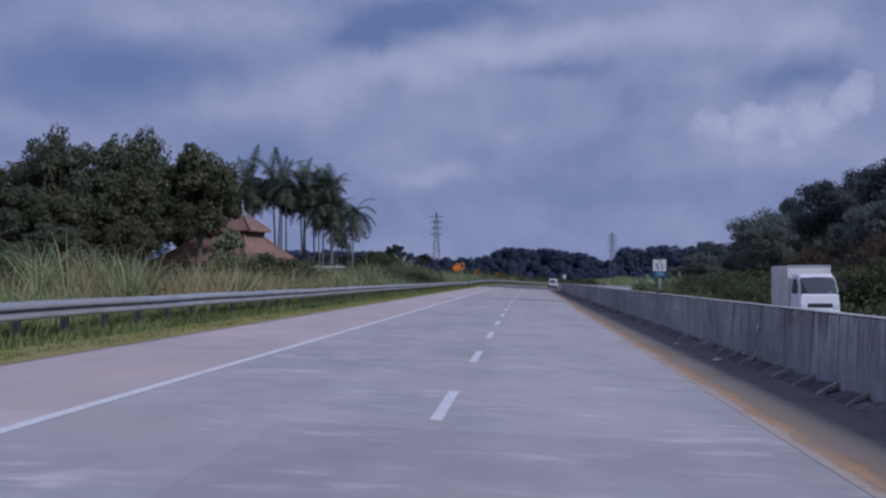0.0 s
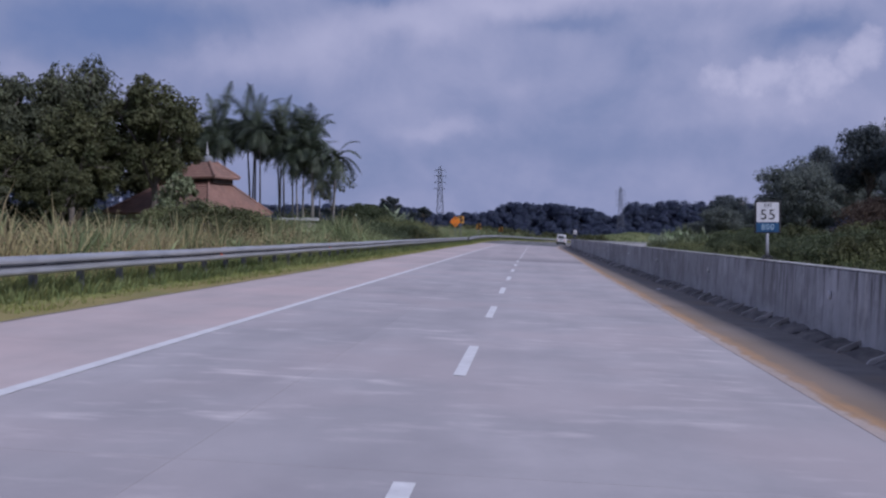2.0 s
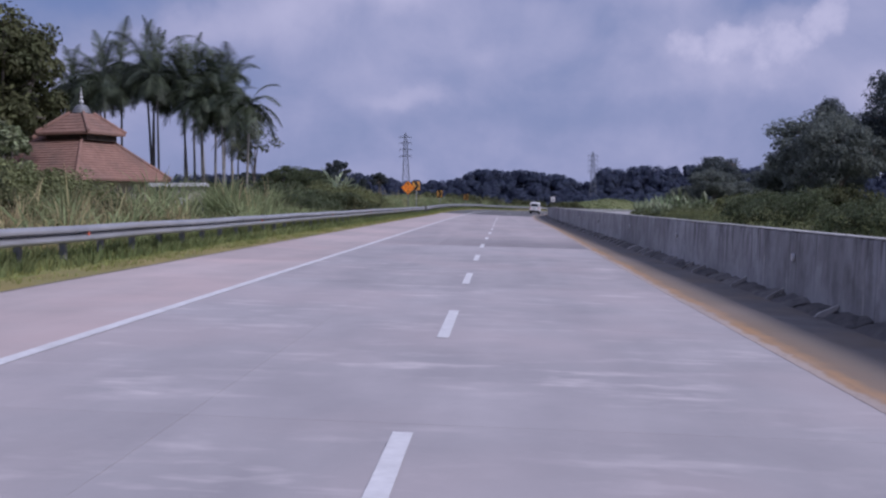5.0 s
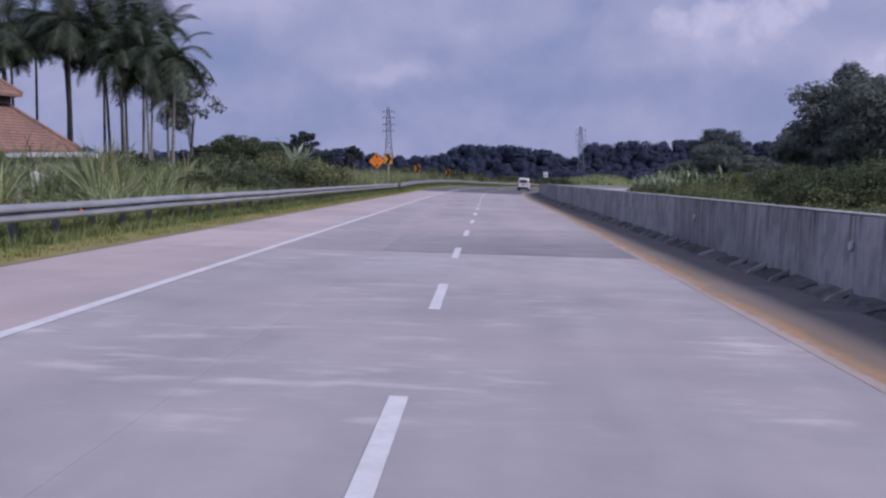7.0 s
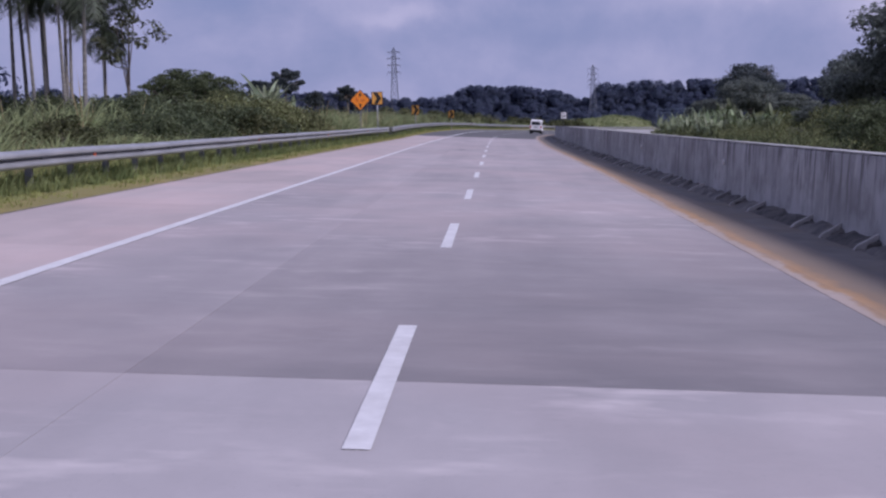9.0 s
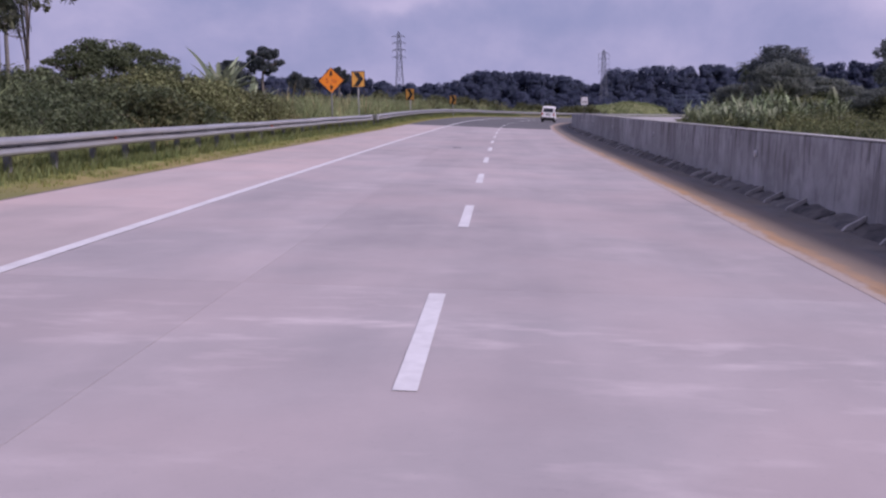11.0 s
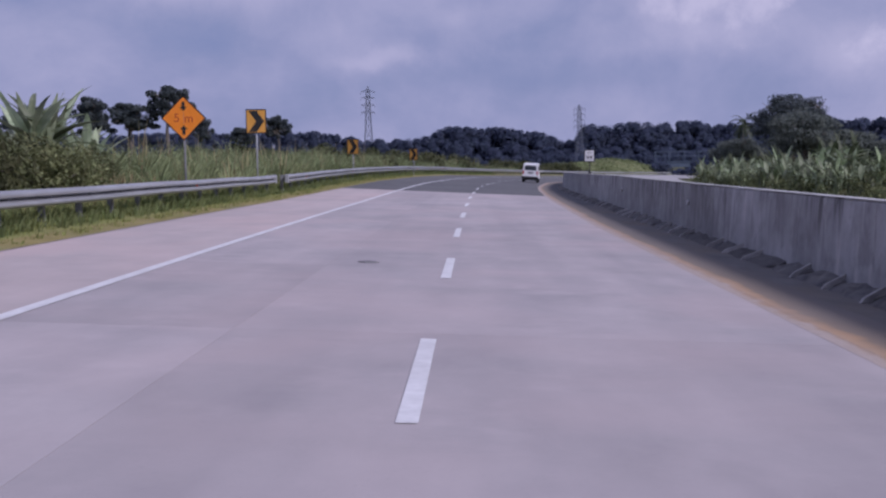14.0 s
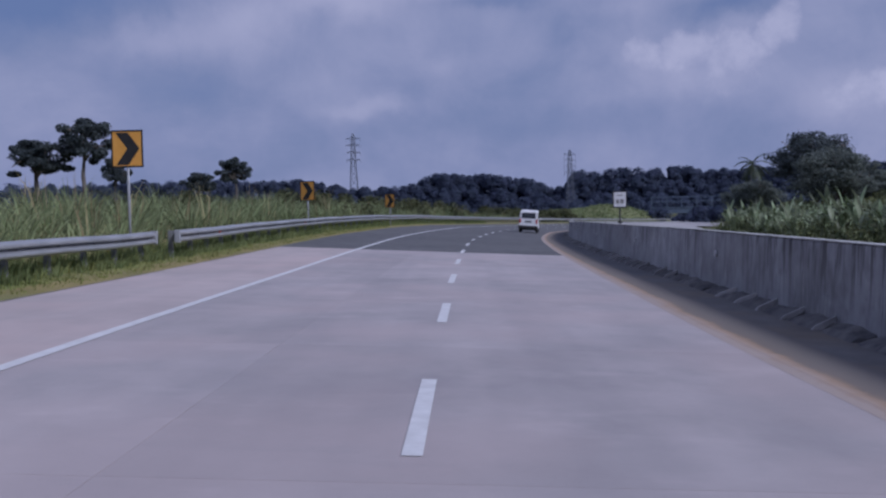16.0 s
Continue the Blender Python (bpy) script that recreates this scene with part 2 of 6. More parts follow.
def wall_mat(name):
    """Old cast concrete: mottled grey, dark run-off streaks from the coping, a few pale ones."""
    m = bpy.data.materials.new(name)
    m.use_nodes = True
    add = nodes_of(m.node_tree)
    tc = add("ShaderNodeTexCoord")
    co = tc.outputs["Object"]

    def layer(scale, stretch, lo, hi, detail=5.0):
        mp = add("ShaderNodeMapping", Vector=co, Scale=stretch).outputs[0]
        return ramp(add, add("ShaderNodeTexNoise", Vector=mp, Scale=scale, Detail=detail, Roughness=0.62).outputs[0], [(lo, (0, 0, 0)), (hi, (1, 1, 1))])

    high = ramp(add, add("ShaderNodeSeparateXYZ", Vector=tc.outputs["Generated"]).outputs[2], [(0.35, (0.08,) * 3), (0.98, (1, 1, 1))])
    # base grey carries a faint blue for the sky light on the shaded face
    col = mix_col(add, layer(1.4, (1, 1, 1), 0.3, 0.7), (0.32, 0.325, 0.342), (0.46, 0.464, 0.48))
    col = mix_col(add, math_node(add, "MULTIPLY", layer(0.8, (1, 0.6, 0.9), 0.42, 0.64), 0.55), col, (0.19, 0.188, 0.19))
    broad = math_node(add, "MULTIPLY", layer(1.6, (1, 1, 0.3), 0.46, 0.66), layer(0.35, (1, 1, 1), 0.34, 0.55))
    col = mix_col(add, math_node(add, "MULTIPLY", math_node(add, "MULTIPLY", broad, high), 0.7), col, (0.11, 0.108, 0.11))
    drip = math_node(add, "MULTIPLY", layer(6.0, (1, 1, 0.1), 0.5, 0.6), layer(0.5, (1, 1, 0.5), 0.38, 0.52))
    col = mix_col(add, math_node(add, "MULTIPLY", math_node(add, "MULTIPLY", drip, high), 0.9), col, (0.07, 0.068, 0.07))
    col = mix_col(add, math_node(add, "MULTIPLY", layer(5.5, (1, 1, 0.12), 0.57, 0.68), 0.65), col, (0.52, 0.51, 0.5))
    col = mix_col(add, math_node(add, "MULTIPLY", layer(9.0, (1, 1, 0.6), 0.58, 0.75), 0.35), col, (0.16, 0.157, 0.15))
    col = mix_col(add, math_node(add, "MULTIPLY", layer(2.2, (1, 1, 0.9), 0.5, 0.64), 0.5), col, (0.17, 0.168, 0.172))
    r = add("ShaderNodeObjectInfo").outputs["Random"]
    col = add("ShaderNodeHueSaturation", Color=col, Value=math_node(add, "MULTIPLY_ADD", r, 0.34, 0.83)).outputs[0]
    fine = add("ShaderNodeTexNoise", Vector=co, Scale=45.0, Detail=4.0).outputs[0]
    nrm = add("ShaderNodeBump", Strength=0.3, Distance=0.02, Height=fine).outputs[0]
    p = add("ShaderNodeBsdfPrincipled", Base_Color=col, Normal=nrm, Roughness=0.9)
    m.node_tree.links.new(p.outputs[0], add("ShaderNodeOutputMaterial").inputs[0])
    return m


SLAB = slab_mat("slab_concrete", (0.394, 0.354, 0.35), (0.497, 0.444, 0.436), (0.27, 0.252, 0.26), (0.66, 0.585, 0.57))
SHOULDER = slab_mat("shoulder_concrete", (0.465, 0.392, 0.373), (0.57, 0.478, 0.453), (0.37, 0.335, 0.32), (0.58, 0.515, 0.49))
SCUFF = slab_mat("tyre_scuffed_concrete", (0.39, 0.355, 0.352), (0.488, 0.44, 0.434), (0.27, 0.252, 0.26), (0.66, 0.585, 0.57), 0.3, 0.8, (76.8, 89.0), 2.6)
GREYSLAB = slab_mat("grey_streaked_concrete", (0.377, 0.352, 0.354), (0.464, 0.432, 0.43), (0.27, 0.255, 0.262), (0.68, 0.62, 0.6), 0.3, 0.75, comb=2.6)
FARSLAB = mat("far_concrete", (0.38, 0.36, 0.35), (0.5, 0.475, 0.46), 0.8, 0.88, stain=(0.28, 0.27, 0.26), sscale=0.1)
ASPHALT = mat("asphalt", (0.10, 0.10, 0.105), (0.16, 0.157, 0.155), 2.0, 0.85, bump=0.35, bscale=90, stain=(0.2, 0.195, 0.19), sscale=0.2, samt=0.5)
GUTTER = mat("gutter_asphalt", (0.135, 0.13, 0.127), (0.21, 0.2, 0.19), 1.6, 0.9, bump=0.35, bscale=70, stain=(0.21, 0.172, 0.13), sscale=0.45, samt=0.7)
PAINT = mat("white_road_paint", (0.66, 0.65, 0.64), (0.8, 0.79, 0.78), 6.0, 0.6, stain=(0.5, 0.48, 0.46), sscale=2.0, samt=0.35, bump=0.1)
EDGE = edge_mat("worn_edge_and_dirt")
WALL = wall_mat("stained_wall_concrete")
WALLTOP = mat("wall_coping_concrete", (0.36, 0.355, 0.345), (0.56, 0.55, 0.535), 2.0, 0.9, stain=(0.2, 0.2, 0.185), sscale=0.6, samt=0.7)
# toe blocks: much darker than the wall, mottled paler, varied per block
TOE = mat("dark_toe_concrete", (0.055, 0.055, 0.06), (0.145, 0.14, 0.138), 3.4, 0.85, bump=0.9, bscale=12, stain=(0.24, 0.22, 0.2), sscale=2.6, samt=0.5, vary="object", amount=0.3)
RIB = mat("pale_rib_concrete", (0.42, 0.41, 0.4), (0.62, 0.6, 0.58), 4.0, 0.9, stain=(0.12, 0.115, 0.11), sscale=1.5, samt=0.6)
STEEL = mat("galvanised_steel", (0.3, 0.31, 0.33), (0.44, 0.45, 0.465), 3.0, 0.5, metal=0.25, bump=0.05, stain=(0.34, 0.32, 0.3), sscale=0.6, samt=0.5, stretch=(1, 0.3, 1))
POST = mat("weathered_post_steel", (0.17, 0.175, 0.185), (0.28, 0.28, 0.28), 4.0, 0.6, metal=0.2, stain=(0.17, 0.15, 0.12), sscale=2.0)
SOIL = mat("grassy_soil", (0.06, 0.075, 0.028), (0.13, 0.135, 0.055), 0.8, 0.95, bump=0.6, bscale=8, stain=(0.15, 0.125, 0.07), sscale=0.12, samt=0.5)
VERGE = mat("mown_grass", (0.17, 0.2, 0.055), (0.29, 0.29, 0.095), 1.5, 0.95, bump=0.8, bscale=25, stain=(0.3, 0.235, 0.12), sscale=0.35, samt=0.5)
BANK = mat("rough_bank_grass", (0.12, 0.145, 0.06), (0.21, 0.225, 0.1), 0.4, 0.95, bump=0.6, bscale=10, stain=(0.2, 0.18, 0.09), sscale=0.15, samt=0.6)
EDGEDIRT = mat("verge_edge_dirt", (0.24, 0.205, 0.075), (0.35, 0.285, 0.115), 1.2, 0.95, bump=0.5, bscale=40, stain=(0.2, 0.2, 0.075), sscale=0.3, samt=0.9)
BARK = mat("bark", (0.10, 0.085, 0.07), (0.2, 0.175, 0.15), 5.0, 0.95, bump=0.7, bscale=12, stretch=(1, 1, 0.25))
PALMBARK = mat("palm_bark", (0.17, 0.16, 0.145), (0.29, 0.275, 0.25), 4.0, 0.95, bump=0.6, bscale=10, stretch=(0.4, 0.4, 2.5))
LEAF = mat("broad_leaf", (0.064, 0.075, 0.049), (0.17, 0.178, 0.105), 0.5, 0.6, bump=0.0, vary="island", amount=0.55, trans=0.38, spec=0.15)
# pale bluish haze over the far-side wood is painted into this leaf colour
LEAFHAZE = mat("haze_paled_leaf", (0.118, 0.14, 0.126), (0.215, 0.238, 0.2), 0.5, 0.6, bump=0.0, vary="island", amount=0.4, trans=0.5, spec=0.15)
LEAF2 = mat("olive_leaf", (0.06, 0.07, 0.034), (0.155, 0.158, 0.075), 0.5, 0.6, bump=0.0, vary="island", amount=0.5, trans=0.35, spec=0.15)
LEAFD = mat("dark_glossy_leaf", (0.06, 0.08, 0.045), (0.16, 0.185, 0.095), 0.6, 0.6, bump=0.0, vary="island", amount=0.55, trans=0.38, spec=0.2)
LEAFBR = mat("dry_brown_leaf", (0.075, 0.056, 0.045), (0.165, 0.125, 0.095), 0.6, 0.7, bump=0.0, vary="island", amount=0.45, trans=0.3, spec=0.1)
# the blue in the next two leaf colours stands in for haze
LEAFSHADE = mat("dark_haze_blue_leaf", (0.05, 0.064, 0.068), (0.105, 0.122, 0.118), 0.5, 0.6, bump=0.0, vary="island", amount=0.4, trans=0.4, spec=0.15)
LEAFBLUE = mat("haze_blue_leaf", (0.068, 0.085, 0.09), (0.135, 0.155, 0.15), 0.5, 0.6, bump=0.0, vary="island", amount=0.45, trans=0.45, spec=0.15)
LEAFP = mat("pale_leaf", (0.15, 0.18, 0.085), (0.31, 0.335, 0.2), 0.8, 0.5, bump=0.0, vary="island", amount=0.45, trans=0.3)
LEAFB = mat("bush_leaf", (0.125, 0.145, 0.062), (0.28, 0.288, 0.135), 0.6, 0.6, bump=0.0, vary="island", amount=0.55, trans=0.35, spec=0.15)
PALMLEAF = mat("palm_leaflet", (0.04, 0.054, 0.036), (0.1, 0.12, 0.07), 0.6, 0.5, bump=0.0, vary="island", amount=0.45, trans=0.3)
# distance haze is put into this leaf colour: lifted and turned blue
FARHAZELEAF = mat("haze_blue_foliage", (0.09, 0.108, 0.166), (0.112, 0.132, 0.19), 0.05, 0.9, bump=0.0, vary="island", amount=0.08, trans=0.5, spec=0.0)
GRASS = mat("reed_blade", (0.17, 0.21, 0.095), (0.38, 0.42, 0.21), 0.12, 0.7, bump=0.0, vary="island", amount=0.4, trans=0.4, spec=0.15)
FARGRASS = mat("dusky_verge_grass", (0.085, 0.112, 0.058), (0.175, 0.2, 0.095), 0.3, 0.8, bump=0.0, vary="island", amount=0.5, trans=0.3, spec=0.15)
RAILGRASS = mat("rail_grass", (0.13, 0.165, 0.065), (0.25, 0.28, 0.115), 0.3, 0.8, bump=0.0, vary="island", amount=0.35, trans=0.3, spec=0.15)
VERGEBLADE = mat("verge_blade", (0.22, 0.25, 0.075), (0.36, 0.36, 0.13), 0.3, 0.8, bump=0.0, vary="island", amount=0.35, trans=0.4)
DRYGRASS = mat("dry_blade", (0.34, 0.28, 0.14), (0.52, 0.44, 0.24), 0.3, 0.8, bump=0.0, vary="island", amount=0.35, trans=0.4)
BANANA = mat("banana_leaf", (0.15, 0.205, 0.09), (0.52, 0.56, 0.38), 0.7, 0.45, bump=0.0, vary="island", amount=0.7, trans=0.35)
TILE = mat("clay_roof_tile", (0.26, 0.152, 0.118), (0.36, 0.218, 0.17), 2.0, 0.85, bump=0.4, bscale=14, stain=(0.18, 0.13, 0.11), sscale=0.35, samt=0.7)
PLASTER = mat("aged_plaster", (0.5, 0.46, 0.38), (0.62, 0.58, 0.5), 1.0, 0.9, stain=(0.34, 0.31, 0.26), sscale=0.4)
DOME = mat("grey_dome_metal", (0.2, 0.21, 0.23), (0.3, 0.31, 0.33), 2.0, 0.5, metal=0.3)
WHITEWASH = mat("patchy_whitewash", (0.62, 0.6, 0.57), (0.8, 0.78, 0.75), 2.0, 0.9, stain=(0.4, 0.36, 0.3), sscale=1.4, samt=0.7)
DARKWOOD = mat("dark_timber", (0.05, 0.04, 0.035), (0.1, 0.08, 0.065), 3.0, 0.8)
WHITE = mat("white_car_paint", (0.74, 0.74, 0.75), (0.8, 0.8, 0.81), 1.0, 0.3, bump=0.0, stain=(0.62, 0.61, 0.6), sscale=0.8, samt=0.4, spec=0.5)
BOXWHITE = mat("box_body_panel", (0.62, 0.6, 0.57), (0.7, 0.68, 0.65), 1.0, 0.55, bump=0.05, stain=(0.5, 0.47, 0.43), sscale=0.6, samt=0.5)
BLACK = mat("black_plastic", (0.02, 0.02, 0.02), (0.04, 0.04, 0.042), 5.0, 0.6)
SCRAP = mat("dusty_rubber", (0.17, 0.165, 0.168), (0.25, 0.24, 0.24), 8.0, 0.9)
RUBBER = mat("tyre_rubber", (0.018, 0.018, 0.018), (0.035, 0.034, 0.033), 8.0, 0.85)
GLASS = mat("dark_window_glass", (0.05, 0.058, 0.068), (0.085, 0.095, 0.11), 1.0, 0.14, bump=0.0, spec=1.0)
REDLAMP = mat("red_lamp_lens", (0.35, 0.02, 0.02), (0.5, 0.04, 0.03), 6.0, 0.25, bump=0.0)
CLEARLAMP = mat("headlamp_lens", (0.55, 0.56, 0.58), (0.7, 0.7, 0.72), 6.0, 0.2, bump=0.0)
ORANGE = mat("orange_sign_sheeting", (0.8, 0.23, 0.016), (0.88, 0.28, 0.028), 4.0, 0.5, bump=0.0)
AMBER = mat("amber_sign_sheeting", (0.64, 0.31, 0.055), (0.72, 0.36, 0.075), 4.0, 0.5, bump=0.0)
SIGNBLACK = mat("black_sign_sheeting", (0.02, 0.02, 0.02), (0.035, 0.033, 0.033), 4.0, 0.6, bump=0.0)
SIGNWHITE = mat("white_sign_sheeting", (0.52, 0.52, 0.53), (0.62, 0.62, 0.63), 3.0, 0.5, bump=0.0)
SIGNPALE = mat("pale_blue_sheeting", (0.3, 0.42, 0.5), (0.38, 0.5, 0.58), 3.0, 0.5, bump=0.0)
SIGNBLUE = mat("blue_sign_sheeting", (0.014, 0.06, 0.135), (0.022, 0.08, 0.17), 3.0, 0.5, bump=0.0)
PYLON = mat("pylon_steel", (0.14, 0.155, 0.2), (0.2, 0.215, 0.26), 0.5, 0.7, metal=0.0)
BRIDGE = mat("blue_bridge_steel", (0.075, 0.105, 0.15), (0.12, 0.15, 0.2), 0.4, 0.7)
REFLECT = mat("reflector_white", (0.45, 0.45, 0.46), (0.6, 0.6, 0.61), 8.0, 0.4, bump=0.0)
REFLECTRED = mat("reflector_red", (0.6, 0.1, 0.05), (0.75, 0.18, 0.08), 8.0, 0.4, bump=0.0)


# ---- mesh helpers ----
def mesh_ob(name, verts, faces, material, parent=None, smooth=False, label=""):
    me = bpy.data.meshes.new(name)
    me.from_pydata([tuple(v) for v in verts], [], faces)
    me.materials.append(material)
    if smooth:
        me.polygons.foreach_set("use_smooth", [True] * len(me.polygons))
    me.update()
    ob = new(name, me)
    ob.parent = parent
    if label:
        ob["label"] = label
    return ob


def part(name, bm, material, parent=None, label="", smooth=False):
    me = bpy.data.meshes.new(name)
    bm.to_mesh(me)
    bm.free()
    me.materials.append(material)
    if smooth:
        me.polygons.foreach_set("use_smooth", [True] * len(me.polygons))
    ob = new(name, me)
    ob.parent = parent
    if label:
        ob["label"] = label
    return ob


def empty(name, at, label, category, group="", kind="", turn=0.0):
    ob = new(name)
    ob.empty_display_size = 0.2
    ob.matrix_basis = pose(*at, 0, 0, turn)
    return tagged(ob, label, category, group, kind)


def box(bm, x0, x1, y0, y1, z0, z1, bevel=0.0):
    got = bmesh.ops.create_cube(bm, size=1.0, matrix=Matrix.LocRotScale(((x0 + x1) / 2, (y0 + y1) / 2, (z0 + z1) / 2), None, (x1 - x0, y1 - y0, z1 - z0)))
    if bevel:
        ed = list({e for v in got["verts"] for e in v.link_edges})
        bmesh.ops.bevel(bm, geom=ed, offset=bevel, segments=2, affect="EDGES", profile=0.5)
    return bm


def rod(bm, a, b, r0, r1=None, seg=8):
    a, b = Vector(a), Vector(b)
    d = b - a
    m = Matrix.Translation((a + b) / 2) @ d.to_track_quat("Z", "Y").to_matrix().to_4x4()
    bmesh.ops.create_cone(bm, cap_ends=True, segments=seg, radius1=r0, radius2=r0 if r1 is None else r1, depth=d.length, matrix=m)
    return bm


def prism(bm, outline, y0, y1, bevel=0.0):
    """A solid from an outline in x and z, between two depths."""
    n = len(outline)
    f = [bm.verts.new((x, y0, z)) for x, z in outline]
    b = [bm.verts.new((x, y1, z)) for x, z in outline]
    bm.faces.new(f), bm.faces.new(b[::-1])
    for i in range(n):
        bm.faces.new((f[i], b[i], b[(i + 1) % n], f[(i + 1) % n]))
    bmesh.ops.recalc_face_normals(bm, faces=bm.faces[:])
    if bevel:
        bmesh.ops.bevel(bm, geom=bm.edges[:], offset=bevel, segments=2, affect="EDGES", profile=0.5)
    return bm


# ---- the line of the road ----
STEP = 2.0
_kn = ([-500, 100, 150, 165, 180, 200, 230], [0, 0, 0.0007, 0.001, 0.0016, 0.0019, 0.0021])
_line = []
_x, _y, _h = 0.0, -60.0, 0.0
for _i in range(280):
    _s = -60.0 + _i * STEP
    _line.append((_x, _y, _h))
    _h += float(np.interp(_s, *_kn)) * STEP
    _x, _y = _x + math.sin(_h) * STEP, _y + math.cos(_h) * STEP
_line = np.array(_line)
_ss = -60.0 + np.arange(280) * STEP
WALL_LAT = 4.62


def road_z(s, lat):
    p = float(np.interp(s, [150, 200], [0.04, 0.085]))
    fall = float(np.interp(s, [0, 180, 220, 280, 400], [0, 0, -0.25, -1.1, -3.0]))
    if lat > 5.2:
        climb = float(np.interp(s, [150, 205, 236, 300], [0.0, 0.1, 0.75, 1.0]))
        return fall + climb - 0.36 - 0.02 * (lat - 5.0) - (p - 0.04) * 3
    return fall - p * (lat + 0.95)


def road(s, lat, up=0.0):
    x, y, h = (float(np.interp(s, _ss, _line[:, k])) for k in range(3))
    return Vector((x + math.cos(h) * lat, y - math.sin(h) * lat, road_z(s, lat) + up))


def heading(s):
    return float(np.interp(s, _ss, _line[:, 2]))


def pave_edge(s):
    """Where the pavement ends beside the median: it wanders a little along the road."""
    return float(np.interp(s, [0, 60, 80, 95, 106, 118, 128, 137, 170], [2.6, 2.62, 2.74, 2.86, 2.94, 2.91, 2.83, 2.71, 2.73]))


def loft(name, profile, s0, s1, material, parent=None, step=2.0, smooth=False, label="", closed=False, shift=None):
    """A strip along the road; profile: (lateral, rise) from one side to the other."""
    n = max(1, round((s1 - s0) / step))
    k = len(profile)
    verts = []
    for i in range(n + 1):
        s = s0 + (s1 - s0) * i / n
        verts += [road(s, lat + (shift(s) if shift else 0.0), up) for lat, up in profile]
    faces = []
    for i in range(n):
        for j in range(k if closed else k - 1):
            a, b = i * k + j, i * k + (j + 1) % k
            faces.append((a, b, b + k, a + k))
    if closed:
        faces += [tuple(range(k))[::-1], tuple(n * k + j for j in range(k))]
    return mesh_ob(name, verts, faces, material, parent, smooth, label)


END = 420.0
SEAM = 164.0
road_ob = empty("road", (0, 0, 0), "pale concrete two-lane carriageway with slab joints and painted lines", "road", kind="structure")
loft("road_bed", [(-8.2, -0.012), (-0.95, -0.012), (4.6, -0.012)], -50, SEAM + 1, GUTTER, road_ob)
loft("asphalt_surface", [(-8.07, 0.0), (-4.68, 0), (-0.95, 0), (2.72, 0.0)], SEAM, END, ASPHALT, road_ob, label="dark asphalt surface past the joint")
loft("shoulder_seam", [(-7.575, 0.0035), (-7.54, 0.0035)], -50, SEAM, GUTTER, road_ob, label="dark cracked seam along the shoulder")
loft("left_edge_line", [(-4.76, 0.006), (-4.60, 0.006)], -50, END, PAINT, road_ob, label="solid white edge line")
EDGEPROF = [(0.0, 0.004), (0.11, 0.006), (0.16, 0.012), (0.24, 0.009), (0.33, 0.005), (0.55, 0.0015), (0.95, -0.0025)]
for s0, s1, gap in ((-50, 106, 0.006), (106, 116, 0.005), (116, END, 0.016)):
    band = loft("median_edge_strip", [(-gap, 0.0015)] + EDGEPROF[1:], s0, s1, EDGE, road_ob, label="worn pale edge strip with orange-brown road dirt", shift=pave_edge)
    rows = len(band.data.vertices) // len(EDGEPROF)
    across = band.data.uv_layers.new(name="across")
    for lp in band.data.loops:
        i, j = divmod(lp.vertex_index, len(EDGEPROF))
        across.data[lp.index].uv = (EDGEPROF[j][0], s0 + (s1 - s0) * i / (rows - 1))
loft("inner_shoulder", [(0.008, -0.004), (1.9, -0.004)], -50, 152, GUTTER, road_ob, label="dark narrow inner shoulder", shift=pave_edge)
loft("inner_shoulder", [(0.008, -0.004), (1.9, -0.004)], 152, END, ASPHALT, road_ob, label="dark asphalt inner shoulder", shift=pave_edge)
dash_y0 = 11.455 - 8 * 4
for i in range(54):
    s = dash_y0 + 8 * i
    c = float(np.interp(s, [60, 75, 91, 107, 123, 140, 148, 170], [-0.96, -0.94, -0.81, -0.73, -0.71, -0.76, -0.81, -0.95]))
    loft("lane_dash", [(c - 0.068, 0.006), (c + 0.068, 0.006)], s, s + 3.05, PAINT, road_ob, step=1.5)

tagged(loft("paved_lay_by", [(16.21, 0.0), (20.9, 0.0)], 233, 306, FARSLAB), "pale concrete lay-by widening the far carriageway", "road", kind="structure")
tagged(loft("opposite_carriageway", [(5.3, 0.0), (9.0, 0), (13.0, 0), (16.2, 0.0)], -50, END, FARSLAB), "pale concrete carriageway beyond the median wall", "road", kind="structure")


# ---- ground ----
def lateral(x, y):
    i = int(np.argmin((_line[:, 0] - x) ** 2 + (_line[:, 1] - y) ** 2))
    px, py, h = _line[i]
    return (x - px) * math.cos(h) - (y - py) * math.sin(h), float(_ss[i])


def soft(a, b, v):
    t = min(1.0, max(0.0, (v - a) / (b - a)))
    return t * t * (3 - 2 * t)


def far_edge(s):
    return float(np.interp(s, [220, 234, 306, 316], [16.2, 20.9, 20.9, 16.2]))


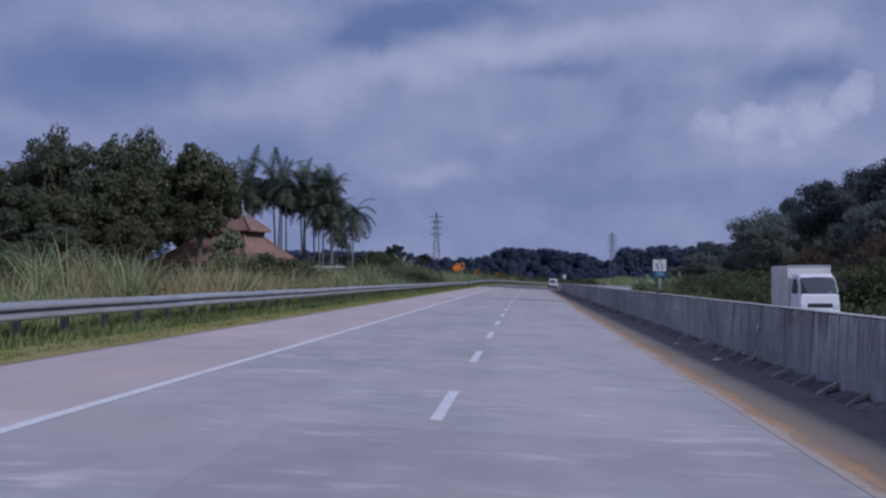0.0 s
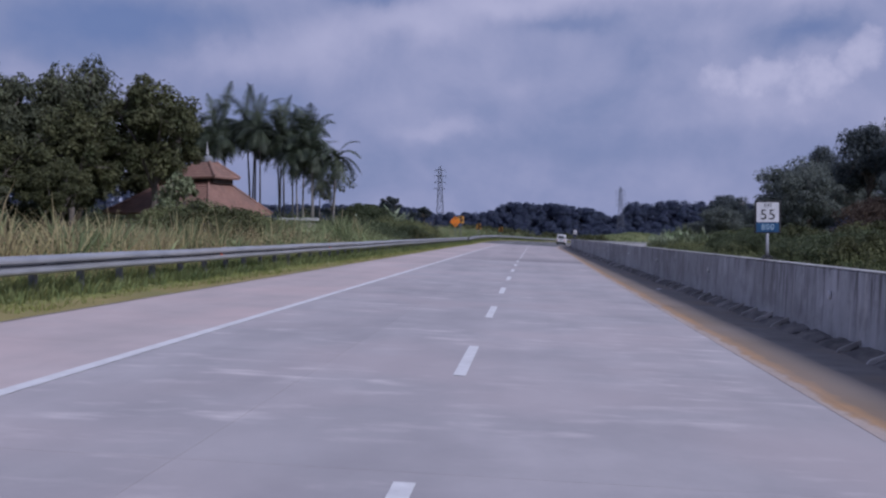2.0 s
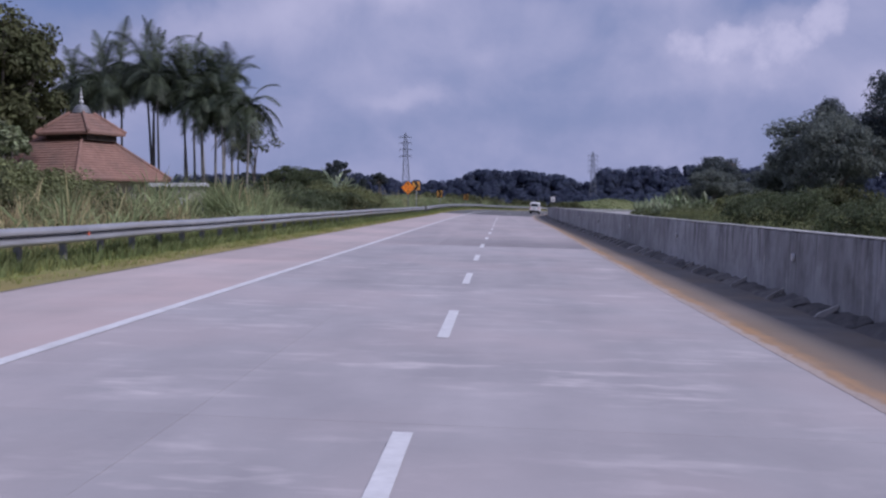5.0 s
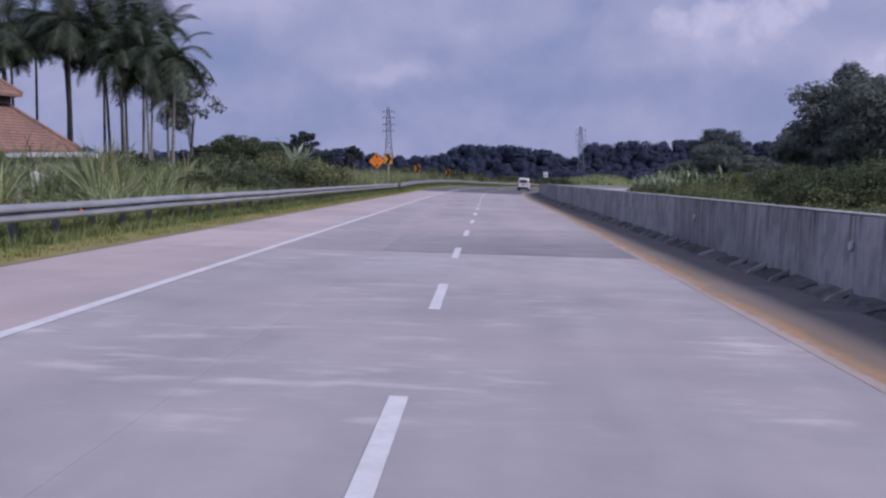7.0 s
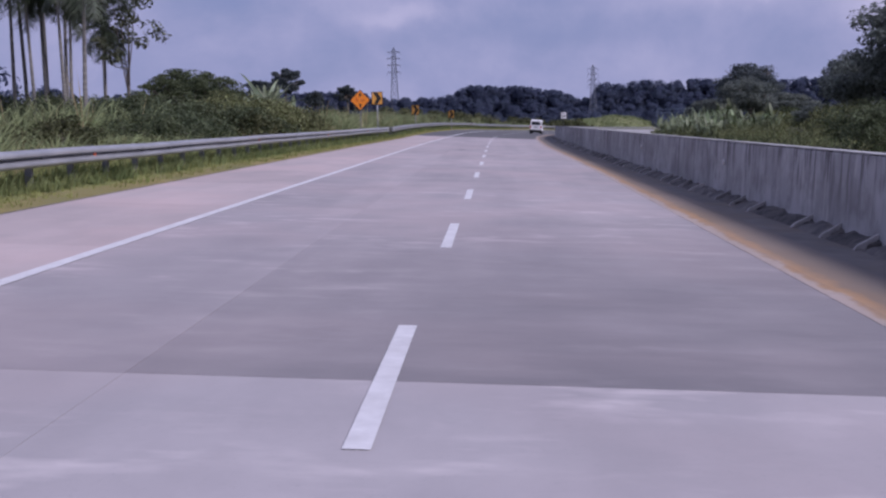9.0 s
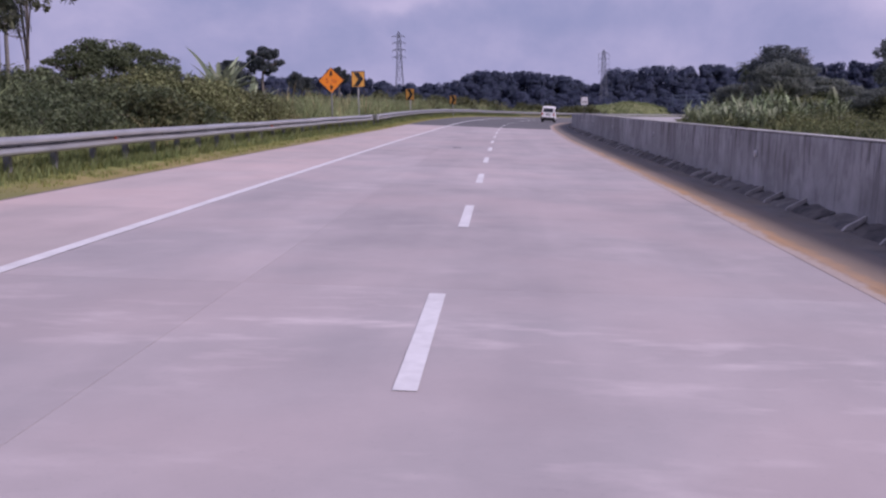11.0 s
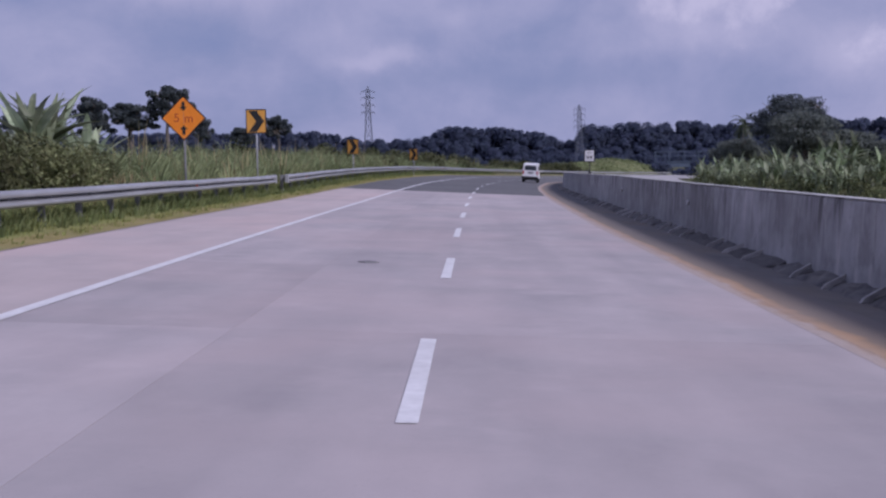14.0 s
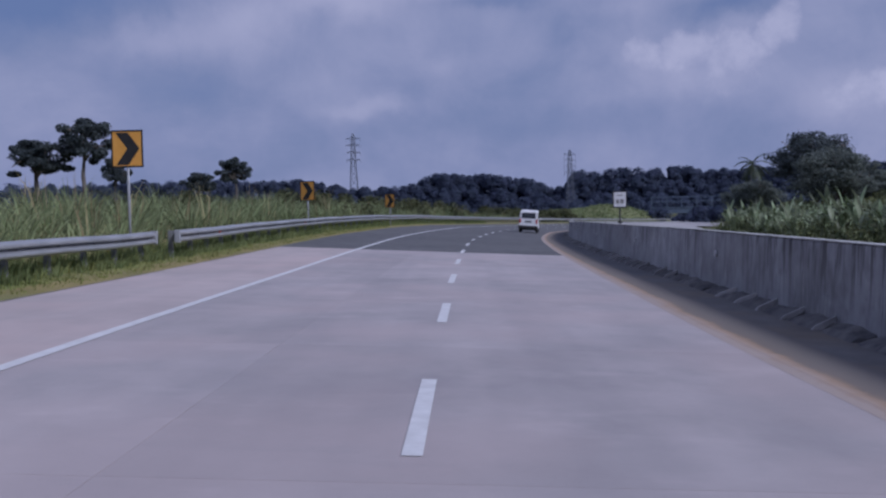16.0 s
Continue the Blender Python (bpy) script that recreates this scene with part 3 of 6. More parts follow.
def terrain(x, y):
    if -60 < y < 470 and -60 < x < 160:
        lat, s = lateral(x, y)
    else:
        lat, s = (x if x < 0 else x - 60 * soft(150, 500, y)), y
    wave = 0.5 * noise.noise(Vector((x * 0.03, y * 0.03, 0.3)))
    far = 12.0 * soft(640, 900, y) + 7 * noise.noise(Vector((x * 0.004, y * 0.004, 5.0))) * soft(560, 900, y)
    far *= 1.0 - 0.6 * soft(-250, -80, x) * soft(60, -80, x)
    if s > 415 or s < -55 or y > 520:
        return far + wave - 3.0 * soft(-200, -50, x)
    if lat < -8.07:
        e = road_z(s, -8.07)
        bank = 0.25 * soft(-9, -16, lat) + 0.4 * soft(-14, -40, lat)
        return e - 0.02 + (bank + wave * soft(-10, -20, lat)) + far * soft(380, 415, s)
    if lat > far_edge(s):
        k = far_edge(s)
        e = road_z(s, k)
        return e - 0.03 + 0.3 * soft(k, k + 3.8, lat) + 2.0 * soft(22, 60, lat) * soft(260, 120, s) + wave * soft(17, 25, lat)
    if lat < 4.6:
        return road_z(s, lat) - 0.25
    if lat < 5.3:
        return road_z(s, 5.3) - 0.2
    return road_z(s, lat) - 0.12


def axis(points):
    out = []
    for a, b, st in points:
        out += list(np.arange(a, b, st))
    return out


gx = axis([(-2600, -400, 200), (-400, -100, 25), (-100, -24, 4), (-24, 26, 1.0), (26, 110, 4), (110, 400, 24), (400, 2601, 200)])
gy = axis([(-400, -60, 40), (-60, 300, 3), (300, 480, 8), (480, 1100, 30), (1100, 4200, 250)])
gverts = [(x, y, terrain(x, y)) for y in gy for x in gx]
nx = len(gx)
gfaces = [(j * nx + i, j * nx + i + 1, (j + 1) * nx + i + 1, (j + 1) * nx + i) for j in range(len(gy) - 1) for i in range(nx - 1)]
ground = tagged(mesh_ob("ground", gverts, gfaces, SOIL, smooth=True), "green and brown grassy ground beside the motorway", "ground", kind="structure")
verge = tagged(loft("verge", [(-8.15, 0.03), (-8.3, 0.05), (-9.0, 0.06), (-9.8, 0.1), (-10.6, 0.05)], -50, END, VERGE, step=3), "strip of short yellow-green grass under the guard rail", "grass", kind="structure")

tagged(loft("verge_edge", [(-7.60, 0.004), (-7.72, 0.016), (-7.95, 0.03), (-8.2, 0.046)], -50, END, EDGEDIRT, step=3), "strip of orange-brown dirt and dry grass along the shoulder", "dirt", kind="structure")


# ---- median wall ----
wall = empty("median_wall", (0, 0, 0), "stained grey concrete median wall with a dark sloping toe", "wall", kind="structure")
PANEL = 6.0
WPROF = [(4.60, 0.08), (4.655, 1.16), (4.68, 1.185), (4.96, 1.185), (4.985, 1.16), (5.02, -0.4), (4.60, -0.2)]
for i in range(72):
    s = -36 + PANEL * i
    loft("wall_panel", WPROF, s + 0.008, s + PANEL - 0.008, WALL, wall, step=2.0, closed=True)
loft("coping", [(4.65, 1.188), (4.65, 1.2), (4.99, 1.2), (4.99, 1.188)], -36, 396, WALLTOP, wall, closed=True, label="paler worn coping along the wall's top")


# ---- guard rails ----
WAVE = [(-0.02, -0.01), (0.03, 0.0), (0.10, 0.03), (0.115, 0.06), (0.11, 0.10), (0.02, 0.13), (-0.045, 0.155), (0.02, 0.18), (0.11, 0.21), (0.115, 0.25), (0.10, 0.28), (0.03, 0.31), (-0.02, 0.32)]


def guard_rail(s0, s1, lat0, lat1, label):
    rail = empty("guard_rail", (0, 0, 0), label, "guard rail", "guard rails along the shoulder")
    n = max(1, round((s1 - s0) / 1.0))
    front, k = [], len(WAVE)
    for i in range(n + 1):
        s = s0 + (s1 - s0) * i / n
        lat = lat0 + (lat1 - lat0) * soft(0, 12, s - s0)
        jig = 0.012 * math.sin(s * 0.7) + 0.01 * math.sin(s * 0.23 + 1)
        for d, z in WAVE:
            front.append(road(s, lat + d + jig, 0.0) * 1.0 + Vector((0, 0, 0.50 + z + jig * 0.6)))
    back = [v + Vector((-0.012, 0, 0)) for v in front]
    m = len(front)
    faces = []
    for i in range(n):
        for j in range(k - 1):
            a = i * k + j
            faces.append((a, a + k, a + k + 1, a + 1))
            faces.append((m + a, m + a + 1, m + a + k + 1, m + a + k))
        for j in (0, k - 1):
            a = i * k + j
            faces.append((a, a + k, m + a + k, m + a) if j else (a, m + a, m + a + k, a + k))
    mesh_ob("beam", front + back, faces, STEEL, rail, smooth=False, label="galvanised W-shaped beam")
    bmp = bmesh.new()
    box(bmp, -0.06, 0.06, -0.06, 0.06, -0.3, 0.80, 0.008)
    proto = part("post", bmp, POST, rail)
    bmb = bmesh.new()
    box(bmb, -0.1, 0.1, -0.06, 0.06, -0.15, 0.15, 0.008)
    block = part("spacer_block", bmb, POST, rail)
    for s in (s0, s1):
        bm = bmesh.new()
        box(bm, -0.03, 0.13, -0.06, 0.06, -0.02, 0.33, 0.02)
        cap = part("end_cap", bm, STEEL, rail, "blunt folded steel end piece")
        lat = lat0 if s == s0 else lat1
        cap.matrix_basis = pose(*(road(s, lat) + Vector((0, 0, 0.5))), 0, 0, -math.degrees(heading(s)))
    s, first = s0 + 0.4, True
    while s < min(s1, 330):
        lat = lat0 + (lat1 - lat0) * soft(0, 12, s - s0)
        p = road(s, lat - 0.26)
        q = road(s, lat - 0.1, 0.655)
        if first:
            a, b, first = proto, block, False
        else:
            a, b = new("post", proto.data), new("spacer_block", block.data)
            a.parent = b.parent = rail
        a.matrix_basis = pose(*p, 0, 0, -math.degrees(heading(s)))
        b.matrix_basis = pose(*q, 0, 0, -math.degrees(heading(s)))
        s += 2.0
    s, first = s0 + 5, None
    while s < min(s1, 330):
        lat = lat0 + (lat1 - lat0) * soft(0, 12, s - s0)
        if first is None:
            bmr = bmesh.new()
            box(bmr, -0.01, 0.02, -0.05, 0.05, -0.06, 0.06, 0.01)
            r = first = part("rail_reflector", bmr, REFLECTRED, rail, "small orange-red reflector")
        else:
            r = new("rail_reflector", first.data)
            r.parent, r["label"] = rail, first["label"]
        r.matrix_basis = pose(*(road(s, lat + 0.03) + Vector((0, 0, 0.655))), 0, 0, -math.degrees(heading(s)))
        s += 16.0
    return rail


guard_rail(-40, 152.6, -8.66, -8.66, "galvanised steel guard rail ending beside the chevron sign")
guard_rail(153.9, 400, -8.42, -8.6, "galvanised steel guard rail following the bend")


# ---- plants ----
def tube(verts, faces, pts, radii, seg=7):
    base = len(verts)
    for i, p in enumerate(pts):
        d = (Vector(pts[min(i + 1, len(pts) - 1)]) - Vector(pts[max(i - 1, 0)])).normalized()
        u = d.orthogonal().normalized()
        v = d.cross(u)
        for j in range(seg):
            a = 2 * math.pi * j / seg
            verts.append(Vector(p) + (u * math.cos(a) + v * math.sin(a)) * radii[i])
    for i in range(len(pts) - 1):
        for j in range(seg):
            a, b = base + i * seg + j, base + i * seg + (j + 1) % seg
            faces.append((a, b, b + seg, a + seg))


def leaf_cards(rng, centres, radii, per, size, outward=0.6, loose=0.6):
    """Many small leaf shapes in clumps: two arrays, verts and faces."""
    c = np.repeat(np.array(centres), per, 0)
    r = np.repeat(np.array(radii), per, 0)
    n = len(c)
    d = rng.normal(size=(n, 3))
    d /= np.linalg.norm(d, axis=1, keepdims=True)
    dist = rng.uniform(0.35, 1.0, n) ** 0.5
    p = c + d * (r * dist[:, None])
    nrm = d * outward + rng.normal(size=(n, 3)) * loose + np.array([0, 0, 0.5])
    nrm /= np.linalg.norm(nrm, axis=1, keepdims=True)
    u = np.cross(nrm, rng.normal(size=(n, 3)))
    u /= np.linalg.norm(u, axis=1, keepdims=True) + 1e-9
    v = np.cross(nrm, u)
    sz = size * rng.uniform(0.55, 1.35, n)[:, None]
    q = np.stack([p - u * sz, p + v * sz * 0.45 + nrm * sz * 0.12, p + u * sz, p - v * sz * 0.45 + nrm * sz * 0.12], 1).reshape(-1, 3)
    return q, np.arange(n * 4).reshape(-1, 4)


def make_tree(name, h, rad, seed, leaf=LEAF, label="", category="tree", bole=0.35, clumps=34, per=80, size=0.34, squash=0.75, group="", bulk=1.0):
    rng = np.random.default_rng(seed)
    tree = empty(name, (0, 0, 0), label, category, group)
    verts, faces = [], []
    top = Vector((rng.normal() * 0.05 * h, rng.normal() * 0.05 * h, h * 0.72))
    pts = [Vector((0, 0, -0.3)), top * 0.33 + Vector((rng.normal() * 0.1, rng.normal() * 0.1, 0)), top * 0.66, top]
    tr = (0.022 * h + 0.05) * bulk
    tube(verts, faces, pts, [tr * 1.25, tr * 0.9, tr * 0.6, tr * 0.25])
    cen, radii = [], []
    zc, hz = h * (1 + bole) / 2, h * (1 - bole) / 2
    for i in range(clumps):
        a, b = rng.uniform(0, 2 * math.pi), rng.uniform(-0.9, 1.0)
        w = math.sqrt(max(0.05, 1 - b * b)) * rng.uniform(0.35, 1.0)
        c = Vector((math.cos(a) * w * rad * rng.uniform(0.8, 1.1), math.sin(a) * w * rad, zc + b * hz * 0.92))
        cr = rad * rng.uniform(0.16, 0.33)
        cen.append(c)
        radii.append((cr, cr, cr * squash))
        if i % 3 == 0:
            k = rng.uniform(0.35, 0.95)
            st = pts[0].lerp(top, k)
            mid = st.lerp(c, 0.5) + Vector((0, 0, -0.06 * h))
            tube(verts, faces, [st, mid, c], [tr * 0.4, tr * 0.26, tr * 0.1], 5)
    mesh_ob("trunk", verts, faces, BARK, tree, smooth=True)
    q, f = leaf_cards(rng, [tuple(c) for c in cen], radii, per, size)
    mesh_ob("crown", q.tolist(), f.tolist(), leaf, tree)
    return tree


def make_palm(h, seed, fronds=20, length=3.5, droop=0.9):
    rng = np.random.default_rng(seed)
    palm = empty("palm_tree", (0, 0, 0), "tall slender palm with a drooping dark green crown", "palm tree", "palms beside the tiled building")
    verts, faces = [], []
    lean = Vector((rng.normal() * 0.03 * h, rng.normal() * 0.03 * h, 0))
    pts = [Vector((0, 0, -0.3)), Vector((0, 0, h * 0.33)) + lean * 0.2, Vector((0, 0, h * 0.66)) + lean * 0.55, Vector((0, 0, h)) + lean]
    tube(verts, faces, pts, [0.14, 0.105, 0.085, 0.075], 8)
    mesh_ob("trunk", verts, faces, PALMBARK, palm, smooth=True)
    fv, ff = [], []
    for i in range(fronds):
        a = 2 * math.pi * i * 0.382 + rng.uniform(-0.2, 0.2)
        rise = rng.uniform(-0.6, 1.5)
        L = length * rng.uniform(0.8, 1.1)
        out = Vector((math.cos(a), math.sin(a), 0))
        side = Vector((-math.sin(a), math.cos(a), 0))
        prev, d = Vector(pts[-1]), (out * math.cos(rise) + Vector((0, 0, math.sin(rise)))).normalized()
        seg = 12
        mids = [prev.copy()]
        for j in range(seg):
            prev = prev + d * (L / seg)
            mids.append(prev.copy())
            d = (d + Vector((0, 0, -0.17 * droop))).normalized()
        for j in range(seg):
            p, q = mids[j], mids[j + 1]
            w = 0.04 * (1 - j / seg) + 0.008
            b = len(fv)
            fv += [p - side * w, p + side * w, q + side * w * 0.8, q - side * w * 0.8]
            ff.append((b, b + 1, b + 2, b + 3))
            ll = 0.85 * math.sin(math.pi * min(1.0, (j + 1.2) / (seg + 1))) * L / 3.2 + 0.12
            for sgn in (-1, 1):
                for kk in (0.0, 0.33, 0.67):
                    o = p.lerp(q, kk)
                    tip = o + side * sgn * ll * 0.75 + (q - p).normalized() * ll * 0.45 + Vector((0, 0, -ll * rng.uniform(0.1, 0.25 + 0.45 * soft(0.9, -0.2, rise))))
                    wd = (q - p).normalized() * 0.046
                    b = len(fv)
                    fv += [o - wd, o + wd, tip + wd * 0.2, tip - wd * 0.2]
                    ff.append((b, b + 1, b + 2, b + 3))
    mesh_ob("crown", fv, ff, PALMLEAF, palm)
    return palm


def place(tree, x, y, turn=0.0, scale=1.0, z=None):
    m = pose(x, y, terrain(x, y) - 0.05 if z is None else z, 0, 0, turn)
    c = copy_thing(tree, m)
    c.scale = (scale * (0.94 + 0.12 * ((x * 7.3) % 1)), scale, scale * (0.92 + 0.16 * ((y * 3.7) % 1)))
    return c


def settle(tree, x, y, turn=0.0):
    tree.matrix_basis = pose(x, y, terrain(x, y) - 0.05, 0, 0, turn)
    return tree


def grow_tree(name, h, rad, seed, leaf, label, crown=0.62, clumps=70, per=170, size=0.22, group="", open_=0.0):
    """A forking tree whose limbs end in separate leaf clumps; crown: share of the height that bears leaves."""
    rng = np.random.default_rng(seed)
    tree = empty(name, (0, 0, 0), label, "tree", group)
    verts, faces, cen, radii = [], [], [], []
    hz = h * crown / 2
    mid = Vector((0, 0, h - hz))
    tr = 0.02 * h + 0.05
    fork = Vector((rng.normal() * 0.25, rng.normal() * 0.25, max(0.8, h * (1 - crown) * 0.95)))
    top = Vector((rng.normal() * 0.4, rng.normal() * 0.4, h * 0.86))
    tube(verts, faces, [Vector((0, 0, -0.3)), fork * 0.5, fork, fork.lerp(top, 0.5), top], [tr * 1.3, tr, tr * 0.85, tr * 0.5, tr * 0.15], 8)
    arms = []
    for i in range(9):
        a = i * 2.4 + rng.uniform(-0.3, 0.3)
        end = mid + Vector((math.cos(a) * rad * 0.62, math.sin(a) * rad * 0.62, hz * rng.uniform(-0.55, 0.6)))
        st = fork.lerp(top, rng.uniform(0.0, 0.55))
        bend = st.lerp(end, 0.5) + Vector((0, 0, 0.07 * h))
        tube(verts, faces, [st, bend, end], [tr * 0.5, tr * 0.32, tr * 0.12], 6)
        arms.append((bend, end))
    for i in range(clumps):
        d = Vector(rng.normal(size=3)).normalized()
        if d.z < -0.75:
            d.z *= -0.6
        cr = rng.uniform(0.15, 0.27)
        k = (1.0 - cr) * rng.uniform(0.62 if i % 4 else 0.25, 1.0) * (1.0 + 0.16 * noise.noise(d * 2.3 + Vector((seed, 0, 0))))
        k = min(k, 0.8 - 0.06 * d.z)
        if open_ and noise.noise(d * 2.1 + Vector((0, seed * 1.7, 3.0))) > 0.35 - open_:
            continue
        c = mid + Vector((d.x * rad * k, d.y * rad * k, d.z * hz * k))
        cen.append(tuple(c))
        radii.append((rad * cr * 1.1, rad * cr * 1.1, min(rad, hz) * cr * 0.85))
        if i % 2 == 0:
            bend, end = min(arms, key=lambda q: (q[1] - c).length)
            tube(verts, faces, [bend.lerp(end, 0.7), end.lerp(c, 0.5) + Vector((0, 0, 0.1)), c], [tr * 0.18, tr * 0.12, tr * 0.04], 4)
    mesh_ob("trunk", verts, faces, BARK, tree, smooth=True)
    q, f = leaf_cards(rng, cen, radii, per, size, 1.1, 0.42)
    mesh_ob("crown", q.tolist(), f.tolist(), leaf, tree)
    return tree


def stand(tree, h0, r0, x, y, rad, top, turn, first):
    """Sets a tree, or a copy of it, so that it reaches the given spread and the given level."""
    z = terrain(x, y) - 0.05
    ob = tree if first else copy_thing(tree, pose(x, y, z, 0, 0, turn))
    ob.matrix_basis = pose(x, y, z, 0, 0, turn)
    ob.scale = (1.1 * rad / r0, 1.1 * rad / r0, 1.12 * (top - z) / h0)
    return ob


# broadleaf wood on the left: x, y, spread, level of the top, kind, turn
BIG = "tall broadleaf tree with a dense dark green crown"
WOODL = "wood beside the motorway"
KINDS = [(grow_tree("broadleaf_tree", 14, 5.5, 1, LEAF, BIG, 0.82, 100, 190, 0.21, WOODL, 0.06), 14, 5.5),
         (grow_tree("broadleaf_tree", 14, 5.0, 2, LEAF2, "tall olive-green broadleaf tree with gaps in its crown", 0.86, 110, 170, 0.22, WOODL, 0.16), 14, 5.0),
         (grow_tree("broadleaf_tree", 11, 5.5, 3, LEAF, "broad dark green tree with a low spreading crown", 0.85, 90, 190, 0.2, WOODL, 0.05), 11, 5.5)]
_used = set()
for x, y, rad, top, k, tn in ((-63.3, 97.5, 5.9, 9.3, 2, 0), (-54.3, 100.8, 5.0, 13.8, 0, 75), (-57.5, 107.6, 8.0, 9.0, 2, 140), (-47.9, 108.2, 4.4, 16.7, 0, 200), (-60.7, 111.4, 7.1, 11.6, 2, 260), (-42.2, 113.5, 4.9, 17.4, 0, 310),
                              (-45.9, 114.4, 8.2, 13.4, 2, 40), (-34.6, 112.0, 4.7, 15.4, 1, 100), (-65.8, 135.0, 6.8, 16.6, 0, 20), (-58.5, 137.5, 8.0, 15.4, 0, 170), (-38.5, 104.0, 4.2, 12.2, 1, 215), (-44.5, 101.0, 4.0, 10.0, 1, 20),
                              (-36.2, 97.0, 2.6, 7.2, 1, 300), (-40.5, 107.5, 4.0, 9.0, 2, 10), (-52, 112, 6.0, 13.5, 0, 220), (-50.5, 104.5, 4.5, 11.0, 2, 77), (-50.0, 97.0, 4.0, 8.4, 2, 95), (-42.0, 94.0, 3.0, 6.6, 2, 190), (-42.5, 131, 5.0, 13.0, 1, 48), (-39.5, 128.5, 4.0, 10.6, 1, 160), (-74, 112, 7.0, 14.0, 0, 33), (-84, 120, 8.0, 15.0, 0, 130)):
    tree, h0, r0 = KINDS[k]
    stand(tree, h0, r0, x, y, rad, top, tn, k not in _used)
    _used.add(k)

# palms
p1, p2, p3 = make_palm(12.5, 11, 23, 4.3, 0.9), make_palm(10.8, 12, 24, 4.3, 1.15), make_palm(8.6, 13, 15, 3.3, 1.0)
settle(p1, -30.2, 132), settle(p2, -26.2, 133, 40), settle(p3, -19.8, 122, 10)
for x, y, k, sc, tn in ((-34.6, 132, 0, 1.0, 50), (-32.2, 138, 0, 1.1, 110), (-37.4, 133, 0, 0.98, 200), (-28.6, 139, 0, 1.08, 20), (-22.9, 127.5, 1, 0.86, 160), (-25.4, 134, 1, 1.02, 250),
                        (-39.6, 139, 0, 1.02, 100), (-25.6, 141, 1, 1.08, 10), (-33.4, 130, 0, 0.97, 77), (-27.2, 131, 1, 1.04, 222), (-23.6, 130, 1, 0.9, 301), (-31.2, 134.5, 0, 1.06, 260), (-35.8, 136, 0, 1.08, 190), (-29.0, 129.6, 0, 0.96, 20),
                        (-28.0, 134.6, 0, 1.06, 65), (-36.2, 141, 0, 1.12, 5), (-24.4, 127.2, 1, 0.84, 110), (-41.5, 132, 0, 0.92, 140), (-24.0, 136.5, 1, 0.7, 330)):
    place((p1, p2, p3)[k], x, y, tn, sc)

# wood beyond the far carriageway
WOODR = "wood beyond the far carriageway"
KINDR = [(grow_tree("broadleaf_tree", 13, 6.0, 4, LEAFBLUE, "tall dark broadleaf tree tinted haze blue beyond the far carriageway", 0.72, 84, 190, 0.2, WOODR, 0.08), 13, 6.0),
         (grow_tree("broadleaf_tree", 10, 6.5, 5, LEAFHAZE, "round green tree with a low haze-paled crown beyond the far carriageway", 0.86, 92, 190, 0.2, WOODR, 0.03), 10, 6.5),
         (grow_tree("broadleaf_tree", 7, 6.5, 6, LEAFHAZE, "low spreading tree with haze-paled leaves beyond the far carriageway", 0.9, 80, 170, 0.19, WOODR), 7, 6.5)]
_used = set()
for x, y, rad, top, k, tn in ((48.6, 139.0, 7.3, 17.4, 0, 0), (30.6, 140.5, 4.6, 8.6, 1, 80), (65.0, 151.1, 8.1, 15.3, 0, 150), (40.8, 151.6, 5.9, 14.0, 0, 220), (51.5, 154.6, 5.6, 10.5, 1, 290), (37.5, 163.7, 8.0, 11.2, 1, 30),
                              (36.9, 174.7, 6.5, 7.2, 2, 0), (54.9, 177.3, 7.9, 18.0, 0, 100), (49.2, 203.8, 3.6, 15.6, 0, 160), (67.9, 204.6, 4.4, 10.2, 1, 210), (42.3, 204.8, 3.4, 8.6, 1, 260), (37.4, 234.5, 5.0, 6.8, 1, 70), (38.2, 268.0, 4.2, 4.6, 2, 20),
                              (44.0, 243.0, 6.6, 5.0, 2, 190), (56.5, 246.0, 6.0, 3.4, 2, 300), (42.9, 257.3, 6.0, 9.6, 0, 120), (41, 128, 6.0, 10.5, 2, 15), (38, 112, 5.5, 9.5, 2, 140), (47, 118, 6.5, 14.5, 0, 65), (58, 128, 7, 16.5, 0, 280),
                              (37, 96, 5, 8.5, 1, 200), (45, 100, 6, 12.5, 0, 20), (36, 80, 4.5, 8.0, 2, 250), (44, 84, 6, 11, 1, 310), (35, 188, 3.5, 2.6, 2, 50), (33, 152, 4.0, 5.6, 2, 330), (46, 170, 6, 11, 1, 5)):
    tree, h0, r0 = KINDR[k]
    stand(tree, h0, r0, x, y, rad, top, tn, k not in _used)
    _used.add(k)
place(p3, 49.5, 313, 0, 1.2)


# ---- shrubs, banana plants and reeds ----
SHRUB = "dense rounded green shrub behind the guard rail"
s1 = settle(make_tree("shrub", 2.6, 3.8, 21, LEAFB, SHRUB, "shrub", bole=0.0, clumps=80, per=260, size=0.095, squash=0.6, group="shrubs along the verge"), -15.8, 134)
s2 = settle(make_tree("shrub", 2.5, 2.8, 22, LEAF2, "olive green bushy shrub among tall grass", "shrub", bole=0.0, clumps=44, per=140, size=0.12, squash=0.7, group="shrubs along the verge"), -16, 68)
s3 = settle(make_tree("shrub", 2.9, 4.2, 23, LEAFD, "dark green dome-shaped bushy shrub", "shrub", bole=0.0, clumps=52, per=160, size=0.13, squash=0.65, group="shrubs along the verge"), -19.5, 143, 30)
s5 = settle(make_tree("dry_shrub", 4.2, 3.6, 26, LEAFBR, "reddish brown half-dry bush below the wood", "shrub", bole=0.0, clumps=56, per=170, size=0.11, squash=0.65, group="dry bushes below the wood"), 28.5, 88)
